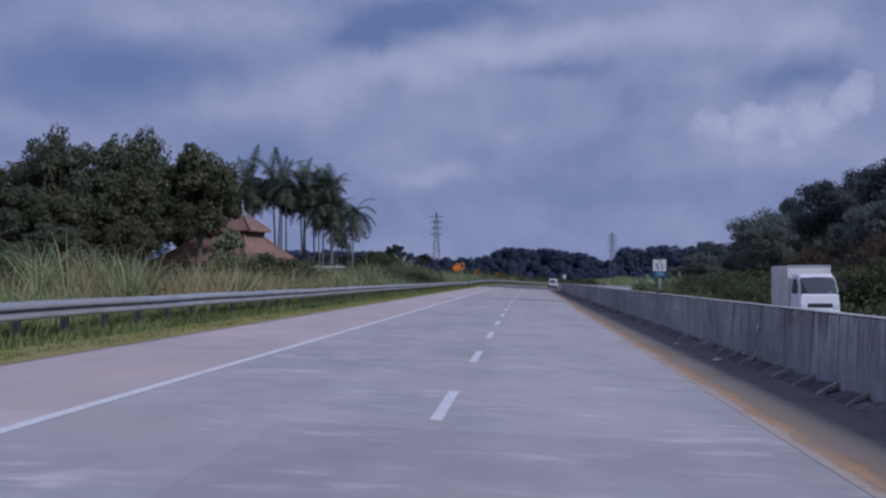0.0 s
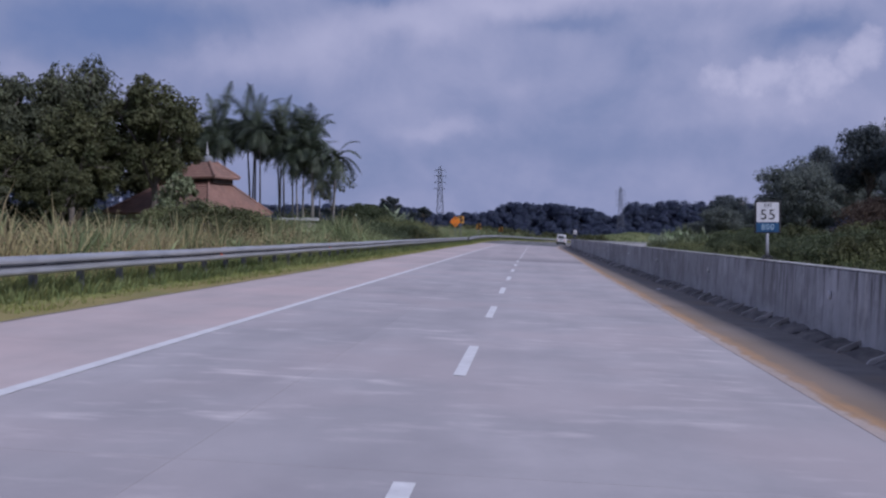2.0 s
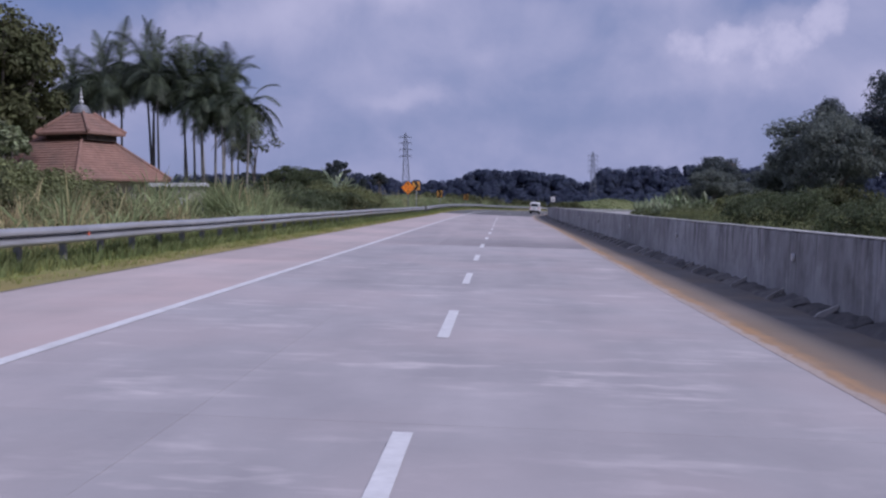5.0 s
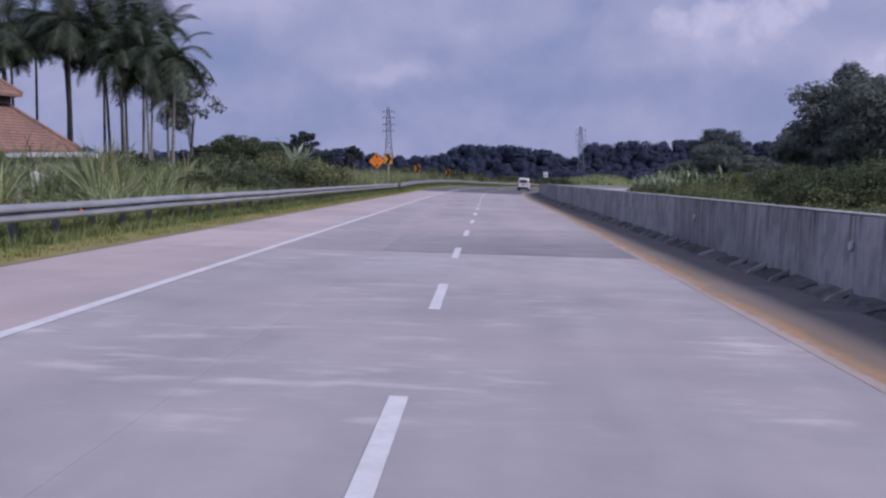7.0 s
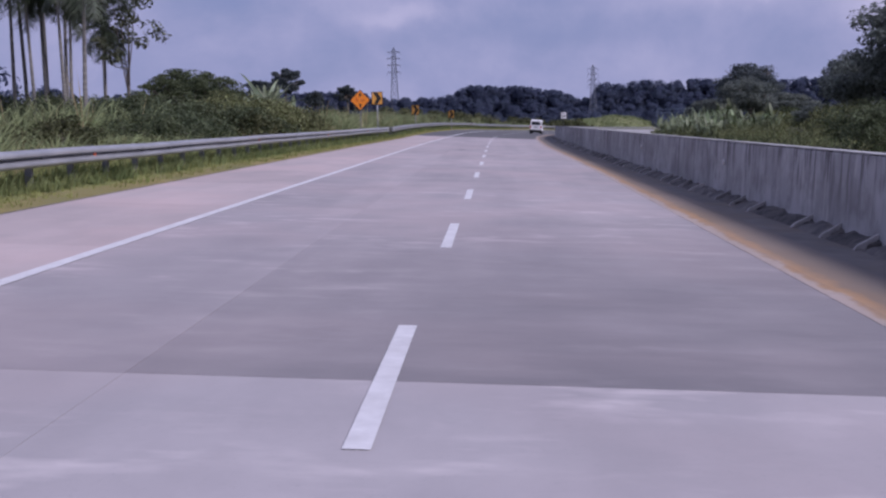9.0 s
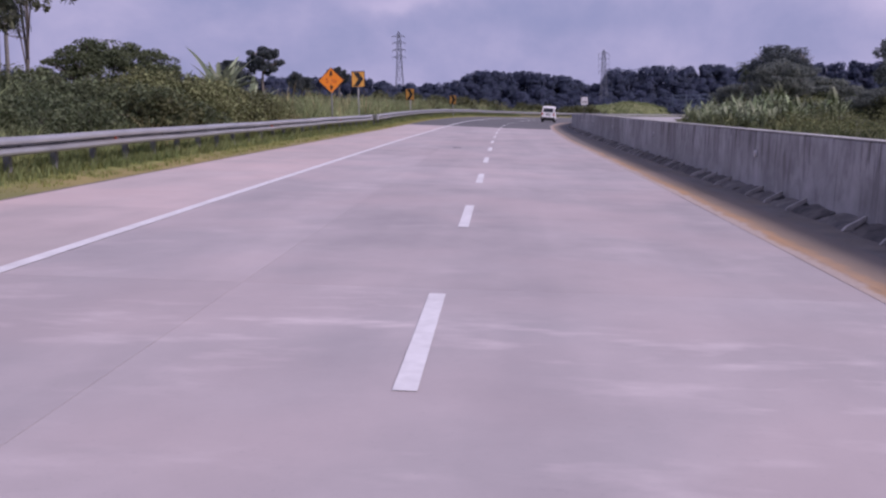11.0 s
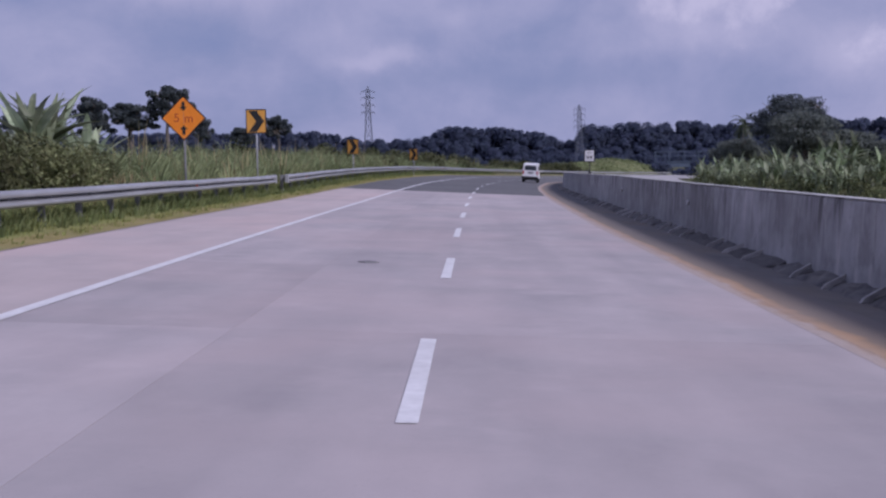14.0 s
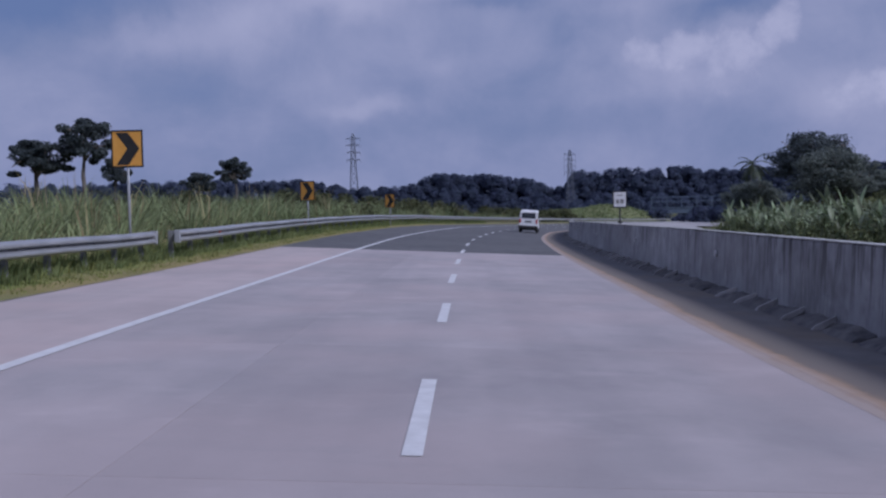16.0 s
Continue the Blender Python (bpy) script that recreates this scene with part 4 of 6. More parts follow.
for x, y, sc, tn in ((31, 97, 1.1, 40), (27.5, 108, 0.9, 130), (30, 78, 1.0, 220), (31, 116, 1.1, 300), (28.5, 70, 0.9, 10)):
    place(s5, x, y, tn, sc)
settle(make_tree("flowering_shrub", 5.3, 1.9, 24, LEAFP, "broad-leaved pale green sapling in front of the tiled building", "shrub", bole=0.25, clumps=44, per=80, size=0.2, squash=0.8), -26.6, 96)
for x, y, k, sc, tn in ((-13.0, 128, 0, 0.85, 60), (-13.0, 139.0, 0, 0.72, 130), (-12.6, 133.5, 1, 0.85, 10), (-12.4, 122.5, 1, 0.75, 250), (-19.5, 128, 2, 0.85, 200), (-23.5, 136, 2, 0.9, 20), (-16.0, 122.5, 2, 0.75, 120), (-28, 141, 2, 1.0, 10), (-21, 150, 2, 0.7, 90), (-36, 138, 2, 1.3, 44), (-47, 124, 2, 1.2, 10), (-52, 121, 2, 1.3, 120), (-51, 114, 2, 1.2, 220), (-14.5, 118, 2, 0.6, 300), (-13.6, 113.5, 2, 0.5, 30), (-13.2, 102.5, 1, 0.6, 210), (-13.0, 123, 2, 0.7, 60), (-16.5, 129.5, 2, 0.8, 310), (-18.5, 124, 2, 0.8, 170), (-30, 131, 2, 0.9, 15), (-25, 128, 2, 0.85, 75), (-14.6, 144.5, 1, 0.8, 33),
                        (-19.5, 80.5, 0, 0.92, 15), (-16.9, 79, 0, 0.75, 110), (-22.3, 84, 0, 1.0, 75), (-19.5, 87, 0, 0.62, 250), (-17.0, 80, 0, 0.5, 20), (-21.5, 92.5, 0, 0.62, 330), (-15.0, 72, 0, 0.42, 90), (-14.5, 78, 1, 0.5, 40), (-18, 82, 1, 0.55, 100), (-23, 76, 2, 0.5, 10), (-28, 84, 1, 0.8, 50), (-36, 80, 1, 0.9, 80), (-40, 78, 2, 1.1, 150),
                        (-26, 60, 2, 0.9, 200), (-34, 62, 2, 1.0, 20), (-44, 70, 2, 1.2, 70), (-22, 50, 1, 0.9, 300), (-30, 46, 2, 0.9, 320), (-52, 80, 2, 1.2, 0), (-60, 84, 2, 1.2, 30),
                        (-26, 168, 2, 0.8, 60), (-34, 176, 2, 0.9, 10), (-22, 212, 1, 1.0, 10), (-30, 226, 2, 0.9, 0), (-18, 236, 1, 1.0, 70), (-27, 250, 2, 1.0, 80),
                        (20, 62, 1, 1.15, 0), (24, 66, 2, 1.0, 60), (22, 74, 0, 0.8, 90), (27, 84, 2, 0.9, 10), (23, 92, 1, 1.0, 120), (26, 104, 0, 0.8, 0), (24, 118, 1, 1.0, 50), (26, 130, 2, 0.9, 80),
                        (24, 141, 2, 0.8, 20), (28, 158, 0, 0.9, 140), (32, 176, 1, 1.0, 0), (36, 192, 2, 0.9, 60), (30, 214, 1, 0.8, 90), (38, 224, 0, 0.9, 10), (44, 238, 2, 1.0, 0), (36, 238, 1, 0.9, 200)):
    place((s1, s2, s3)[k], x, y, tn, sc)


def umbrella_tree(x, y, h, rad, seed):
    """A low tree whose limbs fan out under a flat layered dome of leaves."""
    rng = np.random.default_rng(seed)
    tree = empty("umbrella_tree", (x, y, terrain(x, y)), "low spreading tree with a flat layered dark green dome", "tree")
    verts, faces, cen, rad3 = [], [], [], []
    for i in range(190):
        a, w = rng.uniform(0, 2 * math.pi), rad * math.sqrt(rng.uniform(0, 1))
        z = h * (0.97 - 0.24 * (w / rad) ** 2) - rng.uniform(0, 0.9) * (1 if i % 3 else 1.6)
        c = Vector((math.cos(a) * w, math.sin(a) * w, z))
        cen.append(tuple(c))
        r = rng.uniform(0.3, 0.62)
        rad3.append((r, r, r * 0.42))
        if i % 9 == 0:
            tube(verts, faces, [Vector((0, 0, 0.4 * h)), Vector((c.x * 0.5, c.y * 0.5, c.z * 0.72)), c], [0.07, 0.045, 0.02], 5)
    tube(verts, faces, [Vector((0, 0, -0.2)), Vector((0.1, 0, 0.25 * h)), Vector((0, 0, 0.42 * h))], [0.16, 0.13, 0.1], 7)
    mesh_ob("trunk", verts, faces, BARK, tree, smooth=True)
    q, f = leaf_cards(rng, cen, rad3, 110, 0.075)
    mesh_ob("crown", q.tolist(), f.tolist(), LEAFD, tree)
    return tree


umbrella_tree(-19.1, 137.3, 4.6, 3.4, 51)


def make_banana(h, seed, leaves=9, label="banana plant with long upright torn leaves", slim=0.1, broad=0.24):
    rng = np.random.default_rng(seed)
    plant = empty("banana_plant", (0, 0, 0), label, "banana plant", "banana plants near the motorway")
    verts, faces = [], []
    for k in range(3):
        b = Vector((rng.normal() * 0.35, rng.normal() * 0.35, 0))
        tube(verts, faces, [b - Vector((0, 0, 0.2)), b + Vector((0, 0, h * 0.25)), b + Vector((0, 0, h * 0.48))], [0.14, 0.11, 0.07], 7)
    mesh_ob("stem", verts, faces, BANANA, plant, smooth=True)
    fv, ff = [], []
    for i in range(leaves * 5):
        a = rng.uniform(0, 2 * math.pi)
        out, side = Vector((math.cos(a), math.sin(a), 0)), Vector((-math.sin(a), math.cos(a), 0))
        rise = rng.uniform(0.3, 1.48)
        d = out * math.cos(rise) + Vector((0, 0, math.sin(rise)))
        p = Vector((rng.normal() * 0.38, rng.normal() * 0.38, h * rng.uniform(0.12, 0.5)))
        L, seg, wide = h * rng.uniform(0.25, 0.58), 8, rng.uniform(slim, broad)
        ring = []
        for j in range(seg + 1):
            w = wide * math.sin(math.pi * min(1, (j + 0.4) / (seg + 0.6))) * (h / 4.5)
            b = len(fv)
            fv += [p - side * w + Vector((0, 0, w * 0.3)), p.copy(), p + side * w + Vector((0, 0, w * 0.3))]
            ring.append(b)
            p = p + d * (L / seg)
            d = (d + Vector((0, 0, -0.07 - 0.1 * (i % 3 == 0))) + out * 0.03).normalized()
        for j in range(seg):
            a0, b0 = ring[j], ring[j + 1]
            ff += [(a0, a0 + 1, b0 + 1, b0), (a0 + 1, a0 + 2, b0 + 2, b0 + 1)]
    mesh_ob("leaves", fv, ff, BANANA, plant)
    return plant


bn = settle(make_banana(5.2, 31), -16.7, 149.8)
for x, y, sc, tn in ((-15.4, 151.5, 0.66, 70), (-18.2, 154.8, 0.92, 200), (-21.3, 166.8, 0.82, 20), (-23.4, 165.0, 0.9, 290)):
    place(bn, x, y, tn, sc)
_b = random.Random(8)
far_bn = (make_banana(3.1, 32, 14, "banana plant with ragged pale leaves beyond the far carriageway", 0.08, 0.24), make_banana(2.6, 33, 11, "low banana plant with torn drooping leaves beyond the far carriageway", 0.08, 0.28))
for i in range(40):
    _s = 164 + 1.42 * i + _b.uniform(-1, 1)
    _p = road(_s, far_edge(_s) + (1.2 if i % 2 else 3.4) + 2.6 * _b.random())
    if i < 2:
        settle(far_bn[i], _p.x, _p.y)
    else:
        place(far_bn[i % 2], _p.x, _p.y, _b.uniform(0, 360), _b.uniform(0.65, 1.18))
for i in range(14):
    _s = 60 + 5.0 * i + _b.uniform(-2, 2)
    _p = road(_s, far_edge(_s) + 2.6 + 3.0 * _b.random())
    place((s2, s3)[i % 2], _p.x, _p.y, _b.uniform(0, 360), _b.uniform(0.5, 0.8))

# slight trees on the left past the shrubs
sl = grow_tree("slender_tree", 6.6, 2.7, 41, LEAFSHADE, "slender dark tree tinted haze blue, with an open clumped crown", 0.5, 46, 150, 0.15, "slender trees past the shrubs", 0.14)
for i, (x, y, rad, top, tn) in enumerate(((-23.0, 190.5, 2.0, 7.2, 0), (-25.9, 190.3, 2.3, 6.0, 100), (-18.3, 181.4, 0.8, 4.6, 30), (-20.8, 222.9, 1.7, 6.4, 200), (-19.4, 163.4, 1.1, 4.8, 70), (-31, 184, 2.0, 5.6, 10), (-38, 200, 2.2, 6.0, 140), (-29, 244, 2.3, 6.0, 60))):
    stand(sl, 6.6, 2.7, x, y, rad, top, tn, i == 0)


settle(make_tree("sparse_tree", 10.4, 2.3, 43, LEAF, "tall thin tree with sparse open foliage beside the palms", "tree", bole=0.42, clumps=24, per=46, size=0.17, bulk=0.4), -22.4, 136)


def reeds(name, spots, material, label, seed, blades=15, width=0.034, spread=0.7):
    """Tussocks of arching blades as one mass; spots: x, y, z, height."""
    rng = np.random.default_rng(seed)
    base = np.repeat(np.array([s[:3] for s in spots]), blades, 0)
    n = len(base)
    hgt = np.repeat(np.array([s[3] for s in spots]), blades) * rng.uniform(0.55, 1.1, n)
    a = rng.uniform(0, 2 * math.pi, n)
    out = np.stack([np.cos(a), np.sin(a), np.zeros(n)], 1)
    b = rng.uniform(0, math.pi, n)
    side = np.stack([np.cos(b), np.sin(b), np.zeros(n)], 1) * (width * rng.uniform(0.6, 1.4, n))[:, None]
    base = base + out * (rng.uniform(0, 0.22, n))[:, None]
    bend = (hgt * rng.uniform(0.15, 1.0, n) * spread)[:, None]
    up = np.array([0, 0, 1.0])
    v = []
    for f, w in ((0.0, 1.0), (0.45, 0.85), (0.8, 0.5)):
        p = base + up * (hgt * f)[:, None] * (1 - 0.12 * f) + out * bend * f ** 2
        v += [p - side * w, p + side * w]
    v.append(base + up * (hgt * 0.93)[:, None] + out * bend * 1.15 - up * bend * 0.12)
    q = np.stack(v, 1).reshape(-1, 3)
    faces = []
    for i in range(n):
        k = i * 7
        faces += [(k, k + 1, k + 3, k + 2), (k + 2, k + 3, k + 5, k + 4), (k + 4, k + 5, k + 6)]
    return tagged(mesh_ob(name, q.tolist(), faces, material), label, "grass", kind="stuff")


def tall_spots():
    rng = np.random.default_rng(5)
    tuft, green, dry, low, weed, far = [], [], [], [], [], []
    for i in range(1250):
        s = rng.uniform(8, 290) if i % 3 else rng.uniform(18, 165)
        lat = -10.4 - 9.0 * rng.uniform(0, 1) ** 1.4
        h = float(np.interp(s, [0, 24, 29, 31.5, 36, 39.5, 58, 70, 85, 90, 96, 99, 140, 143, 200, 300], [0.6, 0.7, 1.2, 2.7, 2.7, 2.0, 1.8, 1.7, 1.8, 2.3, 2.2, 0.9, 0.8, 2.2, 2.2, 1.9]))
        h *= 0.7 + 0.3 * soft(-10, -13, lat) + 0.5 * noise.noise(Vector((s * 0.16, lat * 0.25, 2.0))) + rng.uniform(-0.12, 0.12)
        if lat < -14.5 and 36 < s < 52:
            h *= 0.5
        if lat < -15 and 97 < s < 120:
            h *= 2.6
        if 76 < s < 93 and abs(lat + (s - 55) * 0.412) < 1.2:
            h *= 0.4
        p = road(s, lat)
        d = noise.noise(Vector((s * 0.055, lat * 0.12, 7.0)))
        if 14 < s < 80 and i % 3 != 1:
            dry.append((p.x, p.y, terrain(p.x, p.y) - 0.05, max(0.7, h)))
            continue
        (green if d > 0.12 and i % 2 else tuft).append((p.x, p.y, terrain(p.x, p.y) - 0.05, max(0.7, h)))
    for i in range(3600):
        s = rng.uniform(8, 300) if i % 3 else rng.uniform(18, 165)
        lat = -9.7 - 6.5 * rng.uniform(0, 1) ** 1.5
        h = float(np.interp(s, [0, 25, 36, 60, 300], [0.6, 0.7, 1.2, 0.9, 0.9])) * (0.6 + 0.5 * soft(-9.7, -12, lat) + 0.4 * noise.noise(Vector((s * 0.2, lat * 0.3, 4.0))))
        p = road(s, lat)
        z = terrain(p.x, p.y) - 0.05
        if 76 < s < 94 and abs(lat + (s - 55) * 0.412) < 1.5:
            h *= 0.4
        d = noise.noise(Vector((s * 0.05, lat * 0.12, 7.0))) + 0.25 * soft(-12.5, -9.7, lat) + 0.35 * soft(38, 48, s) * soft(78, 66, s)
        if d > 0.1:
            dry.append((p.x, p.y, z, max(0.35, h * 1.15)))
        else:
            green.append((p.x, p.y, z, max(0.3, h)))
        if i % 5 == 0 and not 104 < s < 146 and noise.noise(Vector((s * 0.07, lat * 0.1, 11.0))) > 0.0:
            weed.append((p.x, p.y, z, rng.uniform(0.5, 1.3)))
    for i in range(1700):
        s = rng.uniform(20, 260)
        lat = far_edge(s) + rng.uniform(0.6, 8.8)
        p = road(s, lat)
        far.append((p.x, p.y, terrain(p.x, p.y) - 0.05, rng.uniform(0.3, 0.9)))
        if i % 3 == 0:
            weed.append((p.x, p.y, terrain(p.x, p.y), rng.uniform(0.6, 1.6)))
    for i in range(5600):
        s = rng.uniform(8, 200)
        lat = -7.8 - 2.2 * rng.uniform(0, 1)
        p = road(s, lat)
        low.append((p.x, p.y, p.z + 0.02, rng.uniform(0.04, 0.14) + 0.34 * soft(-8.4, -9.3, lat)))
    return tuft, green, dry, low, weed, far


_tuft, _green, _dry, _low, _weed, _far = tall_spots()
reeds("far_verge_grass", _far, FARGRASS, "rough dark green grass beyond the far carriageway", 18, blades=14, width=0.03, spread=0.7)
reeds("tall_reeds", _tuft, GRASS, "tall arching tussocks of green elephant grass", 6, blades=42, width=0.034, spread=0.85)
reeds("rough_grass", _green, GRASS, "rough knee-high green grass behind the rail", 16, blades=12, width=0.022, spread=0.7)
reeds("dry_grass", _dry, DRYGRASS, "dry straw-coloured grass behind the rail", 7, blades=14, width=0.02, spread=0.6)
_rr = np.random.default_rng(61)
_rail = []
for _s, _l in zip(_rr.uniform(6, 260, 6500), _rr.uniform(-9.9, -8.45, 6500)):
    _p = road(_s, _l)
    _rail.append((_p.x, _p.y, _p.z, _rr.uniform(0.3, 0.6) * (1 if _l < -8.74 else 0.75)))
reeds("rail_grass", _rail, RAILGRASS, "dense dark green grass behind the guard rail posts", 62, blades=10, width=0.014, spread=0.6)
reeds("verge_grass", _low, VERGEBLADE, "short green grass tufts under the guard rail", 8, blades=9, width=0.012, spread=0.7)
_plume = [(x, y, z, h * 1.25) for x, y, z, h in _tuft[::2] if h > 1.6]
reeds("reed_plumes", _plume, DRYGRASS, "pale feathery reed plumes", 9, blades=4, width=0.03, spread=0.25)
_q, _f = leaf_cards(np.random.default_rng(17), [(x, y, z + h * 0.45) for x, y, z, h in _weed], [(0.55 * h + 0.2, 0.55 * h + 0.2, h * 0.55) for x, y, z, h in _weed], 90, 0.075)
tagged(mesh_ob("weeds", _q.tolist(), _f.tolist(), LEAFB), "low leafy weeds among the grass", "weeds", kind="stuff")


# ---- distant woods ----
def far_wood(name, spots, size, seed, label, per=30, material=FARHAZELEAF):
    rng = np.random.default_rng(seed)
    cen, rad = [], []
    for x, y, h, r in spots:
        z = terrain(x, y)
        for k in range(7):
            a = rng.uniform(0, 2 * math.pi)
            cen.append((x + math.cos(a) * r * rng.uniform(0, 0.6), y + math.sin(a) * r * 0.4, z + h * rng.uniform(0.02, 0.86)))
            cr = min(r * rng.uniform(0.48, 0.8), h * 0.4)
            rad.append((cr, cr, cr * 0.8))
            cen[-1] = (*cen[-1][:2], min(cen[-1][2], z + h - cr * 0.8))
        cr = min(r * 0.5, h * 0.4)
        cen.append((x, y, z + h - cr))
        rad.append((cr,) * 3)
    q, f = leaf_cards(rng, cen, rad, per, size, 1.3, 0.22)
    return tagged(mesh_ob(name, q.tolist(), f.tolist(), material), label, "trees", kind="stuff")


# tree tops along the horizon, by x and height above the road, as they stand 740 m off
SKYLINE = ([-260, -113, -89, -72, -50, -36, -27, -20, -12, 0, 14, 28, 40, 52, 58, 64, 70, 75, 80, 83, 90, 104, 116, 124, 134, 146, 158, 175, 300],
           [20, 20, 19.5, 16, 13.5, 15, 16, 19.5, 21.6, 20.6, 20.2, 19.2, 16.5, 12.6, 13, 18.6, 22.6, 19, 17, 22.4, 23.8, 22.6, 22, 24, 22.6, 20.6, 20.5, 22, 24])
_rng = np.random.default_rng(3)
_spots = []
_x = -240.0
while _x < 290:
    _h = float(np.interp(_x, *SKYLINE)) + _rng.uniform(0.8, 2.6)
    _y = 740 + _rng.uniform(-12, 12)
    _w = _rng.uniform(5.0, 8.5)
    _spots.append((_x, _y, max(5.0, _h - terrain(_x, _y)), _w))
    _x += _w * _rng.uniform(0.55, 0.85)
for _k, _y0 in ((0.86, 728), (0.66, 715), (0.42, 702), (0.26, 690)):
    for _x in np.arange(-240, 290, 5.5):
        _y = _y0 + _rng.uniform(-8, 8)
        _h = (float(np.interp(_x, *SKYLINE)) - terrain(_x, 740)) * _k * _rng.uniform(0.8, 1.1)
        _spots.append((_x + _rng.uniform(-2, 2), _y, max(4.0, _h), _rng.uniform(3.5, 6.0)))
far_wood("far_wood", _spots, 1.15, 12, "line of distant trees on the horizon, tinted haze blue", 150)
_spots = []
for i in range(60):
    _spots.append((_rng.uniform(90, 260), _rng.uniform(450, 620), _rng.uniform(5, 10), _rng.uniform(3, 5)))
for i in range(70):
    x, y = _rng.uniform(-170, -26), _rng.uniform(260, 480)
    _spots.append((x, y, _rng.uniform(5, 9), _rng.uniform(2.5, 4.5)))
for i in range(30):
    _spots.append((_rng.uniform(-110, -60), _rng.uniform(120, 240), _rng.uniform(6, 10), _rng.uniform(3, 5)))
for i in range(120):
    _spots.append((_rng.uniform(46, 150), _rng.uniform(300, 415), _rng.uniform(2.0, 4.2), _rng.uniform(2.0, 3.5)))
for i in range(26):
    _spots.append((_rng.uniform(22, 70), _rng.uniform(500, 560), _rng.uniform(5, 8.5), _rng.uniform(3, 4.5)))
for i in range(46):
    _spots.append((_rng.uniform(-24, 50), _rng.uniform(460, 600), _rng.uniform(2.5, 5), _rng.uniform(2.5, 4)))
far_wood("middle_wood", _spots, 0.55, 13, "scattered trees and bushes in the middle distance, tinted haze blue", 60)

_spots = []
for i in range(170):
    s, lat = _rng.uniform(225, 400), _rng.uniform(23, 60)
    p = road(s, lat)
    _spots.append((p.x, p.y, _rng.uniform(1.0, 2.6), _rng.uniform(1.4, 2.6)))
for i in range(120):
    s = _rng.uniform(205, 345)
    p = road(s, -_rng.uniform(11.0, 20.0))
    _spots.append((p.x, p.y, _rng.uniform(1.2, 3.0), _rng.uniform(1.2, 2.4)))
far_wood("roadside_scrub", _spots, 0.22, 14, "olive scrub beyond the far carriageway", 60, LEAF2)


# grassy bank outside the bend
_ridge = ([332, 345, 370, 385, 394, 402, 413], [0.6, 2.1, 2.9, 4.0, 3.2, 2.7, 0.0])
_verts, _bank = [], []
_sv, _lv = np.linspace(332, 413, 41), np.linspace(-10.8, -27, 19)
for _s in _sv:
    for _l in _lv:
        _p = road(_s, _l)
        _k = math.sin(math.pi * min(1.0, max(0.0, (-10.8 - _l) / 16.2))) ** 0.8
        _z = road_z(_s, -10.8) - 0.3 + (float(np.interp(_s, *_ridge)) + 0.3) * _k * (1 + 0.2 * noise.noise(Vector((_s * 0.12, _l * 0.2, 3.0))))
        _verts.append((_p.x, _p.y, _z))
        if _k > 0.15:
            for _ in range(3):
                _bank.append((_p.x + _rng.uniform(-1, 1), _p.y + _rng.uniform(-1, 1), _z - 0.1, _rng.uniform(0.3, 0.8)))
_n = len(_lv)
tagged(mesh_ob("grassy_bank", _verts, [(i * _n + j, (i + 1) * _n + j, (i + 1) * _n + j + 1, i * _n + j + 1) for i in range(len(_sv) - 1) for j in range(_n - 1)], BANK, smooth=True),
       "rounded yellow-green grassy bank outside the bend", "bank", kind="structure")
reeds("bank_grass", _bank, GRASS, "rough yellow-green grass covering the bank", 63, blades=14, width=0.05, spread=0.8)


# ---- pylons ----
def make_pylon(x, y, h, label, heavy=0.003):
    py = empty("pylon", (x, y, terrain(x, y)), label, "pylon", "power line pylons", turn=12)
    bm = bmesh.new()
    lv = [(0.0, 0.075), (0.18, 0.06), (0.34, 0.048), (0.46, 0.04), (0.56, 0.035), (0.65, 0.031), (0.73, 0.028), (0.81, 0.025), (0.89, 0.022), (0.97, 0.015), (1.0, 0.006)]
    cor = [[Vector((sx * w * h, sy * w * h, z * h)) for sx, sy in ((-1, -1), (1, -1), (1, 1), (-1, 1))] for z, w in lv]
    th = heavy * h + 0.01
    for a, b in zip(cor, cor[1:]):
        for i in range(4):
            rod(bm, a[i], b[i], th, th, 4)
            rod(bm, a[i], b[(i + 1) % 4], th * 0.6, None, 4), rod(bm, a[(i + 1) % 4], b[i], th * 0.6, None, 4)
            rod(bm, b[i], b[(i + 1) % 4], th * 0.7, None, 4)
    part("lattice_tower", bm, PYLON, py)
    for z in (0.68, 0.77, 0.86, 0.94):
        bm = bmesh.new()
        w = 0.085 * h
        for sx in (-1, 1):
            rod(bm, (0, 0, z * h + 0.8), (sx * w, 0, z * h), th, None, 4), rod(bm, (0, 0, z * h - 0.5), (sx * w, 0, z * h), th, None, 4)
            rod(bm, (sx * w, 0, z * h), (sx * w, 0, z * h - 1.6), 0.09, None, 5)
        part("cross_arm", bm, PYLON, py)
    return py


make_pylon(-65.5, 793, 50.5 - terrain(-65.5, 793), "tall grey lattice power pylon on the horizon")
make_pylon(45, 570, 25.5 - terrain(45, 570), "smaller grey lattice power pylon on the horizon", 0.0024)


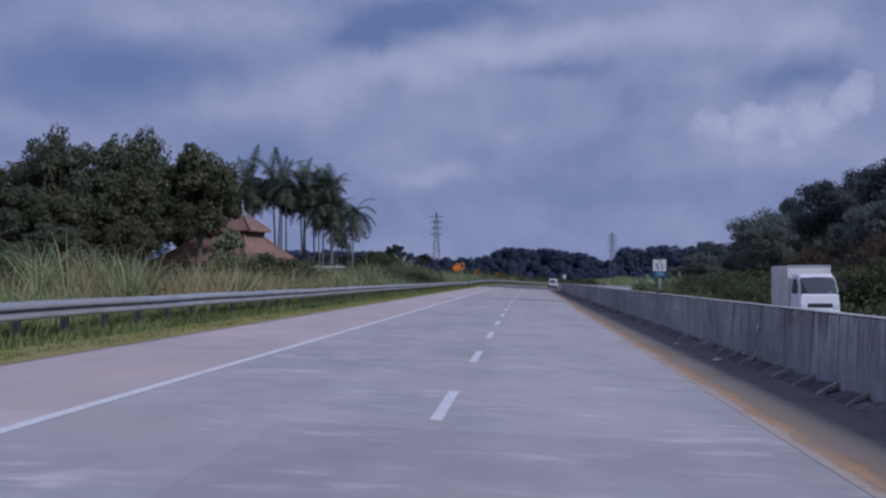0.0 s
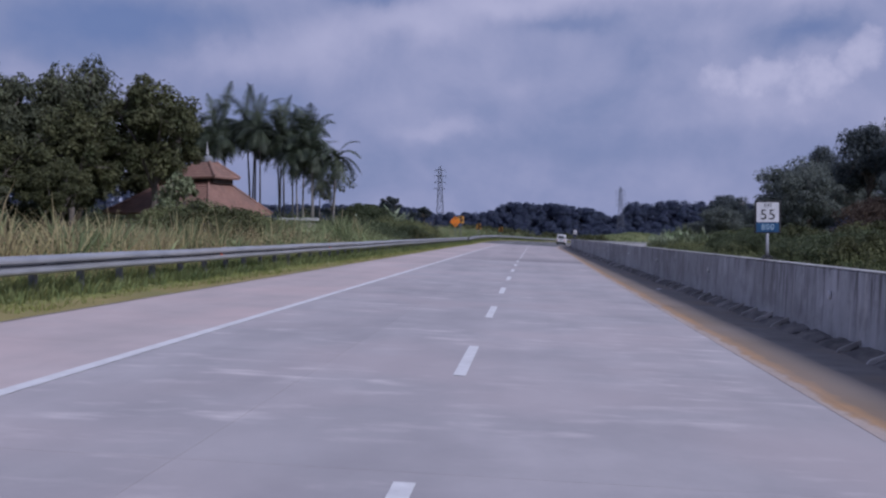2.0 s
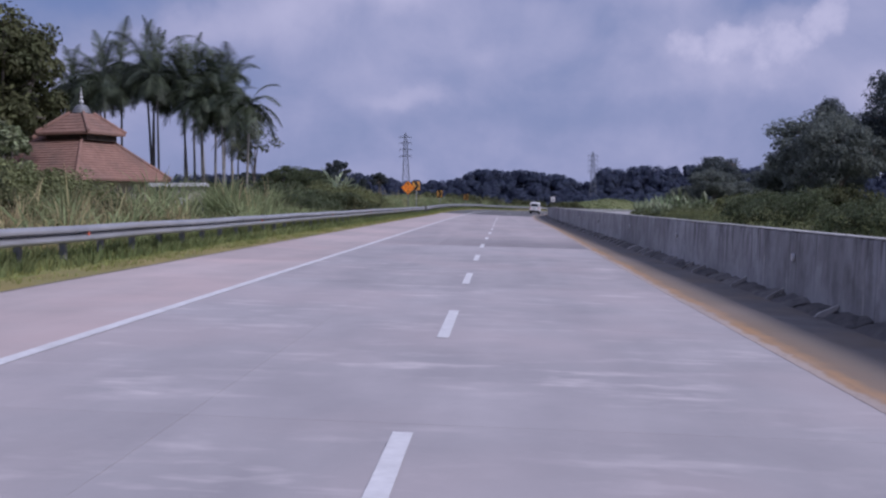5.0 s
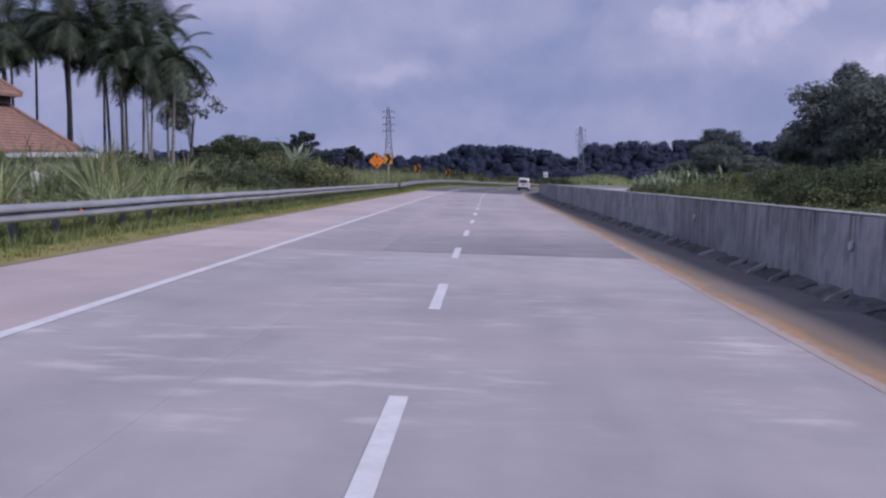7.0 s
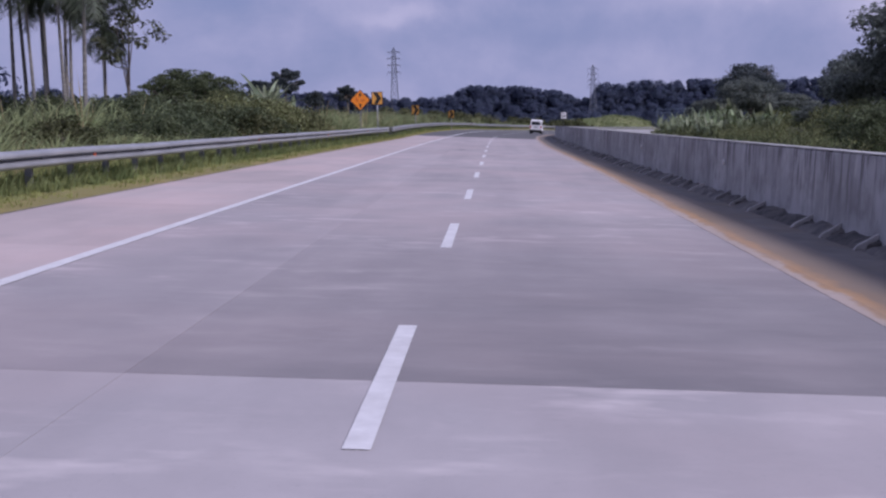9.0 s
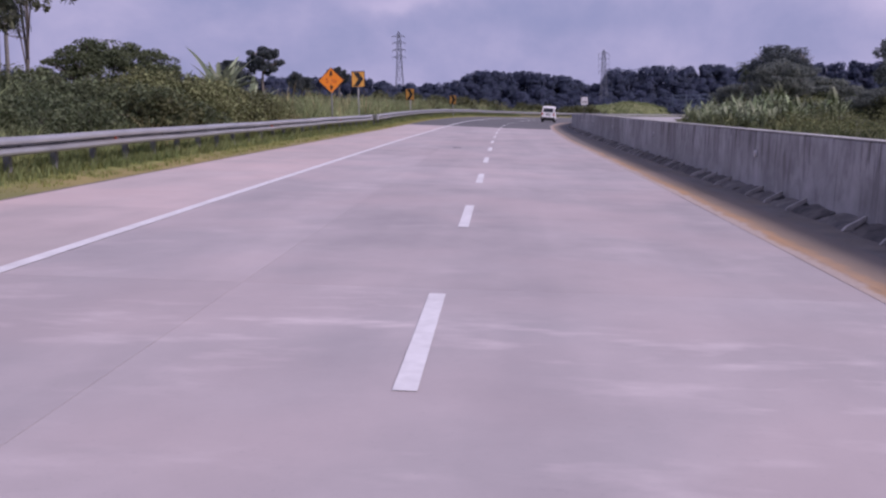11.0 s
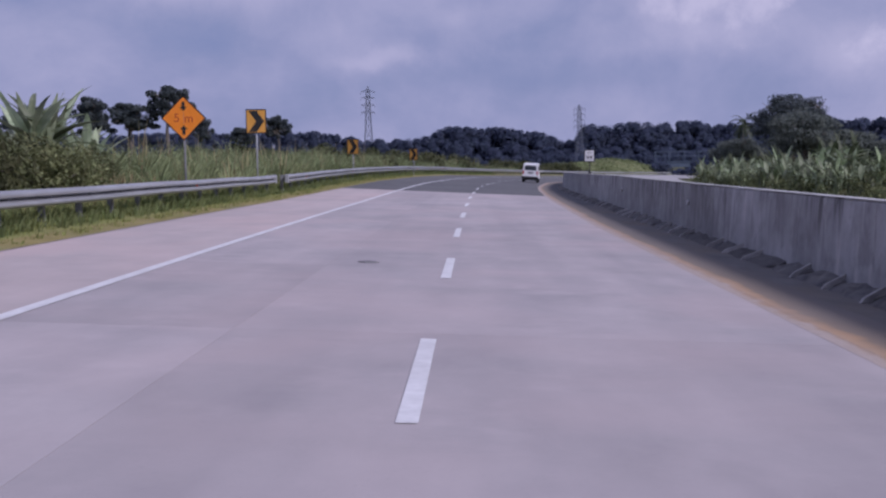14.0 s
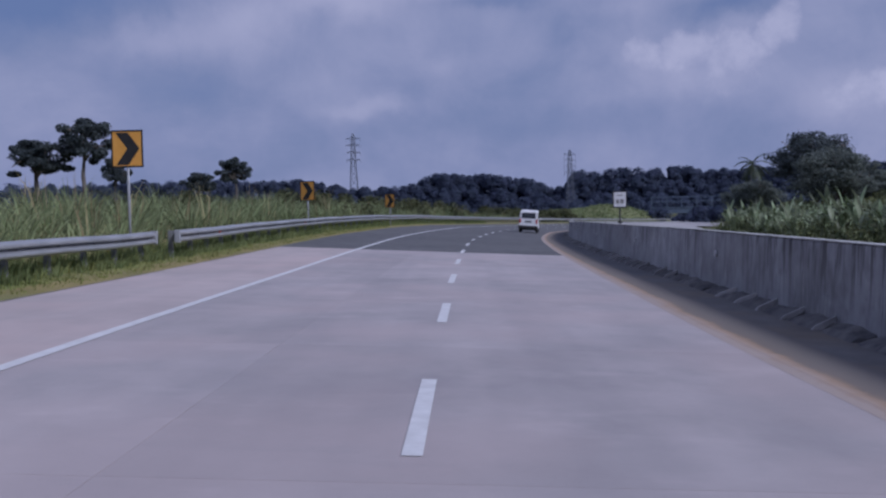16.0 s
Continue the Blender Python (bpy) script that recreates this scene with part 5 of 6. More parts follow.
# ---- signs ----
def text_part(name, body, size, x, y, z, material, parent):
    """One mesh for each character, spaced as set type."""
    wide = {"M": 0.72, "m": 0.82, " ": 0.28}
    adv = [wide.get(ch, 0.56) * size for ch in body]
    at = x - sum(adv) / 2
    for ch, a in zip(body, adv):
        if ch != " ":
            cu = bpy.data.curves.new(name, "FONT")
            cu.body, cu.size, cu.extrude, cu.align_x, cu.align_y = ch, size, 0.002, "CENTER", "CENTER"
            if ch == "m":
                cu.align_y = "BOTTOM_BASELINE"
            tmp = bpy.data.objects.new(name, cu)
            me = bpy.data.meshes.new_from_object(tmp)
            bpy.data.objects.remove(tmp)
            me.materials.append(material)
            ob = new(name, me)
            ob.parent = parent
            ob.matrix_basis = pose(at + a / 2, y, z - (0.34 * size if ch == "m" else 0.0), 90, 0, 0)
        at += a


def frame_ring(bm, outline, w, y0, y1):
    """A flat border of width w inside an outline round the origin."""
    n = len(outline)
    cx, cz = sum(p[0] for p in outline) / n, sum(p[1] for p in outline) / n
    big = max(math.hypot(x - cx, z - cz) for x, z in outline)
    k = 1 - w * 1.3 / big
    inner = [(cx + (x - cx) * k, cz + (z - cz) * k) for x, z in outline]
    f = [bm.verts.new((x, y0, z)) for x, z in outline]
    g = [bm.verts.new((x, y0, z)) for x, z in inner]
    fb = [bm.verts.new((x, y1, z)) for x, z in outline]
    gb = [bm.verts.new((x, y1, z)) for x, z in inner]
    for i in range(n):
        j = (i + 1) % n
        bm.faces.new((f[i], f[j], g[j], g[i])), bm.faces.new((f[i], fb[i], fb[j], f[j])), bm.faces.new((g[i], g[j], gb[j], gb[i]))
    bmesh.ops.recalc_face_normals(bm, faces=bm.faces[:])
    return bm


def km_sign(s, lat, readable, label):
    base = road(s, lat)
    base.z = road_z(s, 4.82)
    sign = empty("distance_sign", (base.x, base.y, base.z + 1.21), label, "road sign", "distance signs on the median wall", turn=-math.degrees(heading(s)))
    bm = bmesh.new()
    rod(bm, (0, 0.03, 0.05 if lat < 4.95 else -1.7), (0, 0.03, 0.62), 0.03, None, 10)
    part("pole", bm, STEEL if readable else BLACK, sign, smooth=True)
    bm = bmesh.new()
    prism(bm, [(-0.12, 0.0), (0.12, 0.0), (0.05, 0.09), (-0.05, 0.09)], -0.06, 0.1, 0.006)
    part("foot", bm, BLACK, sign)
    low = 0.55 if readable else 0.6
    bm = bmesh.new()
    box(bm, -0.275, 0.275, 0.0, 0.02, low, 1.25, 0.008)
    part("backing_board", bm, SIGNBLACK, sign)
    bm = bmesh.new()
    box(bm, -0.235, 0.235, -0.006, 0.0, 0.79 if readable else 0.645, 1.21, 0.0)
    part("white_panel", bm, SIGNWHITE, sign)
    if readable:
        bm = bmesh.new()
        box(bm, -0.235, 0.235, -0.006, 0.0, 0.58, 0.782, 0.0)
        part("blue_panel", bm, SIGNBLUE, sign)
        text_part("letter", "KM", 0.12, 0, -0.008, 1.14, SIGNBLACK, sign)
        text_part("letter", "55", 0.31, 0, -0.008, 0.94, SIGNBLACK, sign)
        text_part("letter", "800", 0.17, 0, -0.008, 0.68, SIGNPALE, sign)
    else:
        for x0, x1, z0, z1 in ((-0.12, 0.12, 1.07, 1.11), (-0.15, -0.02, 0.76, 0.93), (0.02, 0.15, 0.76, 0.93)):
            bm = bmesh.new()
            box(bm, x0, x1, -0.009, -0.0062, z0, z1)
            part("marking_bar", bm, SCRAP, sign)
    return sign


km_sign(39.6, 4.82, True, "white and blue distance sign reading KM 55 800")
km_sign(167.5, 5.2, False, "white distance sign with faint grey markings")


def chevron_sign(x, y, z0, turn, label):
    g = terrain(x, y)
    sign = empty("chevron_sign", (x, y, g), label, "road sign", "chevron signs round the bend", turn=turn)
    b = z0 - g
    bm = bmesh.new()
    rod(bm, (0, 0.03, -0.3), (0, 0.03, b + 0.9), 0.035, None, 10)
    part("pole", bm, STEEL, sign, smooth=True)
    bm = bmesh.new()
    box(bm, -0.42, 0.42, -0.004, 0.015, b, b + 0.99, 0.006)
    part("board", bm, AMBER, sign)
    bm = bmesh.new()
    prism(bm, [(-0.3, b + 0.92), (0.03, b + 0.92), (0.33, b + 0.495), (0.03, b + 0.07), (-0.3, b + 0.07), (0.0, b + 0.495)], -0.009, -0.0045)
    part("chevron", bm, SIGNBLACK, sign, "black arrowhead pointing along the bend")
    bm = bmesh.new()
    frame_ring(bm, [(-0.42, b), (0.42, b), (0.42, b + 0.99), (-0.42, b + 0.99)], 0.045, -0.01, 0.012)
    part("border", bm, SIGNBLACK, sign)
    return sign


chevron_sign(-9.1, 153.4, 2.84, 0, "amber chevron sign with a black arrowhead on a steel pole")
chevron_sign(-8.1, 180.0, 2.2, -24, "amber chevron sign among reeds on the bend")
chevron_sign(-5.4, 203.0, 1.85, -32, "amber chevron sign farther round the bend")


def height_sign(x, y, zc):
    g = terrain(x, y)
    sign = empty("height_limit_sign", (x, y, g), "orange diamond height-limit sign reading 5 m with black arrows", "road sign")
    c, r = zc - g, 0.68
    bm = bmesh.new()
    rod(bm, (0, 0.03, -0.3), (0, 0.03, c + 0.3), 0.035, None, 10)
    part("pole", bm, POST, sign, smooth=True)
    bm = bmesh.new()
    prism(bm, [(0, c - r), (r, c), (0, c + r), (-r, c)], -0.004, 0.015, 0.004)
    part("board", bm, ORANGE, sign)
    bm = bmesh.new()
    frame_ring(bm, [(0, c - r), (r, c), (0, c + r), (-r, c)], 0.035, -0.01, 0.014)
    part("border", bm, SIGNBLACK, sign)
    for sg in (1, -1):
        bm = bmesh.new()
        o = [(0, 0.21), (0.115, 0.34), (0.045, 0.34), (0.045, 0.49), (-0.045, 0.49), (-0.045, 0.34), (-0.115, 0.34)]
        prism(bm, [(px, c + sg * pz) for px, pz in o], -0.009, -0.0045)
        part("arrow", bm, SIGNBLACK, sign)
    text_part("letter", "5 m", 0.37, 0, -0.008, c, mat("faded_red_ink", (0.4, 0.06, 0.02), (0.5, 0.09, 0.03), 5.0, 0.6, bump=0.0), sign)
    return sign


height_sign(-8.98, 141.8, 2.98)


# ---- tiled building ----
def rect_ring(x0, x1, y, z):
    return [(x0, -y, z), (x1, -y, z), (x1, y, z), (x0, y, z)]


def hip_roof(bm, low, high, thick=0.18):
    """A hipped roof between two level rectangles, with a thick eave."""
    a, b = ([bm.verts.new(p) for p in ring] for ring in (low, high))
    c = [bm.verts.new((x * 0.99, y * 0.99, z - thick)) for x, y, z in low]
    for i in range(4):
        j = (i + 1) % 4
        bm.faces.new((a[i], a[j], b[j], b[i])), bm.faces.new((c[i], c[j], a[j], a[i]))
    bm.faces.new(b), bm.faces.new(c[::-1])
    return bm


def pavilion(x, y, turn):
    g = terrain(x, y)
    hall = empty("tiled_pavilion", (x, y, g), "pavilion with two tiers of red clay tile roof and a finial", "building", turn=turn)
    z = 1.95 - g
    bm = bmesh.new()
    box(bm, -6.4, 2.6, -4.4, 4.4, -0.3, z + 2.2, 0.02)
    part("wall", bm, PLASTER, hall, "weathered cream plaster wall")
    bm = bmesh.new()
    lower = rect_ring(-7.9, 3.9, 5.9, z + 1.6), rect_ring(-3.2, 1.0, 1.3, z + 4.9)
    upper = rect_ring(-2.4, 2.3, 2.3, z + 5.1), rect_ring(-0.6, 0.6, 0.6, z + 6.6)
    hip_roof(bm, *lower)
    part("lower_roof", bm, TILE, hall, "faded red clay tiles")
    bm = bmesh.new()
    box(bm, -1.8, 1.8, -1.8, 1.8, z + 4.5, z + 5.4)
    part("clerestory", bm, DARKWOOD, hall)
    bm = bmesh.new()
    hip_roof(bm, *upper)
    part("upper_roof", bm, TILE, hall, "faded red clay tiles")
    for low, high in (lower, upper):
        for a, b in zip(low, high):
            bm = bmesh.new()
            rod(bm, Vector(a) + Vector((0, 0, 0.05)), Vector(b) + Vector((0, 0, 0.05)), 0.13, 0.13, 8)
            part("hip_ridge", bm, TILE, hall)
        rows = int((Vector(low[0]) - Vector(high[0])).length / 0.42)
        for k in range(1, rows):
            ring = [Vector(a).lerp(Vector(b), k / rows) + Vector((0, 0, 0.01)) for a, b in zip(low, high)]
            bm = bmesh.new()
            for a, b in zip(ring, ring[1:] + ring[:1]):
                rod(bm, a, b, 0.045, None, 5)
            part("tile_course", bm, TILE, hall)
    bm = bmesh.new()
    for k in range(6):
        a0, a1 = radians(15 * k), radians(15 * (k + 1))
        rod(bm, (0, 0, z + 6.6 + 0.72 * math.sin(a0)), (0, 0, z + 6.6 + 0.72 * math.sin(a1)), 0.68 * math.cos(a0), max(0.02, 0.68 * math.cos(a1)), 16)
    part("dome", bm, DOME, hall, "small grey metal dome", smooth=True)
    bm = bmesh.new()
    rod(bm, (0, 0, z + 7.2), (0, 0, z + 8.6), 0.05, 0.025, 8)
    for zz, rr in ((7.5, 0.17), (7.82, 0.12), (8.08, 0.08)):
        bmesh.ops.create_uvsphere(bm, u_segments=12, v_segments=8, radius=rr, matrix=Matrix.Translation((0, 0, z + zz)))
    part("finial", bm, SIGNWHITE, hall, "pale metal balls on a rod")
    for sx in (-1, -0.33, 0.33, 1):
        for sy in (-1, 1):
            bm = bmesh.new()
            rod(bm, (sx * 5.2 - 2, sy * 5.3, -0.3), (sx * 5.2 - 2, sy * 5.3, z + 1.75), 0.13, None, 10)
            part("pillar", bm, PLASTER, hall)
    return hall


pavilion(-32.0, 120.6, -16)


def annex(x, y):
    g = terrain(x, y)
    hut = empty("concrete_shelter", (x, y, g), "low shelter with a pale flat roof half hidden in the reeds", "building", turn=10)
    bm = bmesh.new()
    box(bm, -1.6, 1.6, -1.4, 1.4, 2.05, 2.25, 0.02)
    part("roof", bm, SIGNWHITE, hut)
    bm = bmesh.new()
    box(bm, -1.35, 1.35, -1.1, 1.1, -0.2, 2.05)
    part("wall", bm, PLASTER, hut)
    return hut


annex(-18.5, 100.2)


def white_wall(x, y):
    w = empty("whitewashed_wall", (x, y, terrain(x, y)), "low broken whitewashed wall among the reeds", "wall", turn=8)
    bm = bmesh.new()
    prism(bm, [(-1.0, -0.3), (1.0, -0.3), (1.0, 0.75), (0.7, 0.95), (0.35, 0.9), (0.1, 1.25), (-0.4, 1.45), (-0.6, 1.2), (-1.0, 1.25)], -0.1, 0.1, 0.02)
    part("masonry", bm, WHITEWASH, w)
    return w


white_wall(-16.2, 93.6)


# ---- vehicles ----
def wheel(parent, x, y, r, w, label=""):
    bm = bmesh.new()
    rod(bm, (x - w / 2, y, r), (x + w / 2, y, r), r, None, 24)
    bmesh.ops.bevel(bm, geom=[e for e in bm.edges if abs(e.verts[0].co.x - e.verts[1].co.x) < 1e-5], offset=0.03, segments=2, affect="EDGES")
    tyre = part("wheel", bm, RUBBER, parent, "black rubber tyre")
    bm = bmesh.new()
    rod(bm, (x - w / 2 - 0.006, y, r), (x + w / 2 + 0.006, y, r), r * 0.56, None, 18)
    part("rim", bm, STEEL, tyre)


def loft_sections(secs):
    """A body through closed sections, each a list of x, y, z."""
    bm = bmesh.new()
    rings = [[bm.verts.new(p) for p in s] for s in secs]
    n = len(rings[0])
    for a, b in zip(rings, rings[1:]):
        for i in range(n):
            bm.faces.new((a[i], a[(i + 1) % n], b[(i + 1) % n], b[i]))
    bm.faces.new(rings[0][::-1]), bm.faces.new(rings[-1])
    bmesh.ops.recalc_face_normals(bm, faces=bm.faces[:])
    return bm


def rounded(w0, w1, z0, z1, y, r=0.12, shift=0.0):
    """A section with sides leaning from half width w0 low to w1 high."""
    pts = []
    for cx, cz, a0 in ((w1 - r, z1 - r, 0), (-(w1 - r), z1 - r, 90), (-(w0 - r), z0 + r, 180), (w0 - r, z0 + r, 270)):
        for k in range(5):
            a = radians(a0 + k * 22.5)
            pts.append((cx + r * math.cos(a), y + shift * (cz - z0), cz + r * math.sin(a)))
    return pts


def box_truck(x, y, z):
    tr = empty("box_truck", (x, y, z), "small white box truck facing along the far carriageway", "truck")
    bm = bmesh.new()
    box(bm, -0.93, 0.93, 1.75, 4.85, 0.78, 2.55, 0.03)
    body = part("cargo_box", bm, BOXWHITE, tr, "off-white panelled cargo box")
    for k in range(7):
        for sx in (-1, 1):
            bm = bmesh.new()
            yy = 1.95 + k * 0.45
            box(bm, sx * 0.94 - 0.012, sx * 0.94 + 0.012, yy - 0.02, yy + 0.02, 0.85, 2.48)
            part("side_rib", bm, BOXWHITE, body)
    bm = bmesh.new()
    box(bm, -0.95, 0.95, 1.73, 1.8, 2.47, 2.57, 0.01)
    part("top_rail", bm, STEEL, body)
    cab = loft_sections([rounded(0.8, 0.78, 0.42, 1.28, 0.02, 0.1), rounded(0.84, 0.8, 0.4, 1.36, 0.1, 0.12), rounded(0.85, 0.76, 0.4, 2.08, 0.52, 0.14), rounded(0.85, 0.77, 0.4, 2.2, 0.8, 0.16), rounded(0.85, 0.78, 0.4, 2.2, 1.6, 0.16)])
    cabin = part("cab", cab, WHITE, tr, "white painted cab", smooth=False)
    bm = bmesh.new()
    w = [bm.verts.new(p) for p in ((-0.76, 0.085, 1.3), (-0.4, 0.055, 1.24), (0.4, 0.055, 1.24), (0.76, 0.085, 1.3), (0.7, 0.5, 2.03), (0.0, 0.47, 2.06), (-0.7, 0.5, 2.03))]
    bm.faces.new(w)
    bmesh.ops.solidify(bm, geom=bm.faces[:], thickness=0.02)
    bmesh.ops.translate(bm, verts=bm.verts[:], vec=(0, -0.025, 0.0))
    part("windscreen", bm, GLASS, cabin)
    bm = bmesh.new()
    box(bm, 0.42, 0.52, 0.12, 0.125, 1.42, 1.52)
    bmesh.ops.rotate(bm, verts=bm.verts[:], cent=(0.47, 0.12, 1.42), matrix=Matrix.Rotation(radians(-29), 3, "X"))
    part("windscreen_sticker", bm, SIGNWHITE, cabin)
    for sx in (-1, 1):
        bm = bmesh.new()
        v = [bm.verts.new(p) for p in ((sx * 0.845, 0.42, 1.36), (sx * 0.845, 1.35, 1.36), (sx * 0.8, 1.35, 1.98), (sx * 0.8, 0.72, 1.98))]
        bm.faces.new(v)
        bmesh.ops.solidify(bm, geom=bm.faces[:], thickness=0.02 * sx)
        part("side_window", bm, GLASS, cabin)
        bm = bmesh.new()
        box(bm, sx * 0.66 - 0.13, sx * 0.66 + 0.13, -0.012, 0.03, 0.72, 0.92, 0.02)
        part("headlight", bm, CLEARLAMP, cabin)
        bm = bmesh.new()
        rod(bm, (sx * 0.82, 0.3, 1.7), (sx * 1.02, 0.16, 1.72), 0.015, None, 6)
        box(bm, sx * 1.02 - 0.07, sx * 1.02 + 0.07, 0.12, 0.17, 1.45, 1.82, 0.02)
        part("door_mirror", bm, BLACK, cabin)
        bm = bmesh.new()
        rod(bm, (sx * 0.2 - 0.3, 0.09, 1.33), (sx * 0.2 + 0.2, 0.17, 1.5), 0.01, None, 5)
        part("wiper", bm, BLACK, cabin)
    bm = bmesh.new()
    box(bm, -0.5, 0.5, -0.012, 0.03, 0.78, 0.95, 0.015)
    part("grille", bm, BLACK, cabin)
    bm = bmesh.new()
    box(bm, -0.86, 0.86, -0.06, 0.12, 0.36, 0.6, 0.03)
    part("bumper", bm, WHITE, cabin)
    bm = bmesh.new()
    box(bm, -0.4, 0.4, 0.5, 4.8, 0.5, 0.76)
    part("chassis", bm, BLACK, tr)
    for wx in (-0.72, 0.72):
        wheel(tr, wx, 0.85, 0.36, 0.22), wheel(tr, wx, 3.7, 0.36, 0.3)
    return tr


box_truck(12.3, 46.5, road_z(46.5, 12.3))


def minivan(s, lat):
    p = road(s, lat)
    van = empty("minivan", tuple(p), "boxy white minivan seen from behind on the bend", "van")
    h = heading(s)
    van.matrix_basis = pose(*p, 0, math.degrees(math.atan(0.085)), -math.degrees(h))
    secs = [rounded(0.74, 0.66, 0.42, 1.72, 0.0, 0.13, 0.02), rounded(0.79, 0.69, 0.36, 1.84, 0.12, 0.14, 0.03), rounded(0.8, 0.71, 0.34, 1.87, 1.2, 0.15), rounded(0.8, 0.71, 0.34, 1.86, 2.5, 0.15),
            rounded(0.8, 0.68, 0.34, 1.76, 3.0, 0.15), rounded(0.79, 0.72, 0.36, 1.12, 3.55, 0.14), rounded(0.74, 0.68, 0.4, 0.98, 4.0, 0.14)]
    body = part("body", loft_sections(secs), WHITE, van, "white painted body shell")

    def panel(name, pts, material, thick=0.012, parent=body, label=""):
        bm = bmesh.new()
        bm.faces.new([bm.verts.new(q) for q in pts])
        bmesh.ops.solidify(bm, geom=bm.faces[:], thickness=thick)
        return part(name, bm, material, parent, label)

    panel("rear_window", [(-0.57, -0.012, 1.18), (0.57, -0.012, 1.18), (0.53, 0.008, 1.62), (-0.53, 0.008, 1.62)], GLASS)
    for sx in (-1, 1):
        for y0, y1 in ((0.35, 1.15), (1.22, 2.05), (2.12, 2.85)):
            panel("side_window", [(sx * 0.775, y0, 1.15), (sx * 0.775, y1, 1.15), (sx * 0.728, y1 - 0.04, 1.6), (sx * 0.728, y0 + 0.04, 1.6)], GLASS, 0.012 * sx)
        bm = bmesh.new()
        box(bm, sx * 0.67 - 0.07, sx * 0.67 + 0.07, -0.025, 0.05, 0.78, 1.1, 0.015)
        part("tail_light", bm, REDLAMP, body)
        bm = bmesh.new()
        box(bm, sx * 0.9 - 0.09, sx * 0.9 + 0.09, 3.0, 3.06, 1.08, 1.24, 0.02)
        part("door_mirror", bm, WHITE, body)
    bm = bmesh.new()
    box(bm, -0.78, 0.78, -0.09, 0.1, 0.36, 0.58, 0.03)
    part("bumper", bm, BLACK, body, "black plastic bumper")
    bm = bmesh.new()
    box(bm, -0.24, 0.24, -0.02, 0.01, 0.84, 0.99, 0.008)
    part("plate_recess", bm, BLACK, body)
    bm = bmesh.new()
    box(bm, -0.19, 0.19, -0.026, -0.021, 0.87, 0.97)
    part("blank_plate", bm, POST, body)
    bm = bmesh.new()
    rod(bm, (0.0, -0.03, 1.17), (0.32, -0.015, 1.3), 0.009, None, 5)
    part("wiper", bm, BLACK, body)
    bm = bmesh.new()
    box(bm, -0.62, 0.62, 0.3, 3.7, 0.22, 0.4)
    part("underbody", bm, BLACK, van)
    for wx in (-0.68, 0.68):
        wheel(van, wx, 0.75, 0.29, 0.18), wheel(van, wx, 3.2, 0.29, 0.18)
    return van


minivan(213.5, 1.25)


# ---- overpass in the distance ----
def overpass():
    br = empty("overpass", (86, 420, -5.8), "bluish steel overpass with a posted railing far off", "bridge", turn=-6)
    bm = bmesh.new()
    box(bm, -34, 34, -3, 3, 5.4, 6.8)
    part("deck_girder", bm, BRIDGE, br)
    bm = bmesh.new()
    box(bm, -34, 34, -3.2, 3.2, 6.81, 7.1)
    part("deck_edge", bm, BRIDGE, br)
    for sy in (-3.1, 3.1):
        bm = bmesh.new()
        for z in (8.6, 9.8):
            rod(bm, (-34, sy, z), (34, sy, z), 0.1, None, 5)
        part("handrail", bm, BRIDGE, br)
    for i in range(18):
        bm = bmesh.new()
        box(bm, -34 + i * 4 - 0.13, -34 + i * 4 + 0.13, -3.2, -3.0, 7.1, 9.85)
        part("railing_post", bm, BRIDGE, br)
    for x in (-24, 0, 24):
        bm = bmesh.new()
        box(bm, x - 0.8, x + 0.8, -2, 2, -6, 5.4)
        part("pier", bm, BRIDGE, br)
    return br


overpass()

# ---- reflectors on the wall ----
bm = bmesh.new()
rod(bm, (0.0, 0, 0), (-0.035, 0, 0), 0.07, 0.06, 16)
_disc = part("wall_reflector", bm, REFLECT, wall, "round white reflector stud")
for i, s in enumerate((-2, 10, 22, 34, 46, 58, 70, 81, 94, 107, 121.3, 134.7, 147, 158.5, 171, 183, 195)):
    ob = _disc if i == 0 else new("wall_reflector", _disc.data)
    ob.parent, ob["label"] = wall, "round white reflector stud"
    p = road(s, 4.618) + Vector((0, 0, 0.75))
    ob.matrix_basis = pose(*p, 0, 0, -math.degrees(heading(s)))

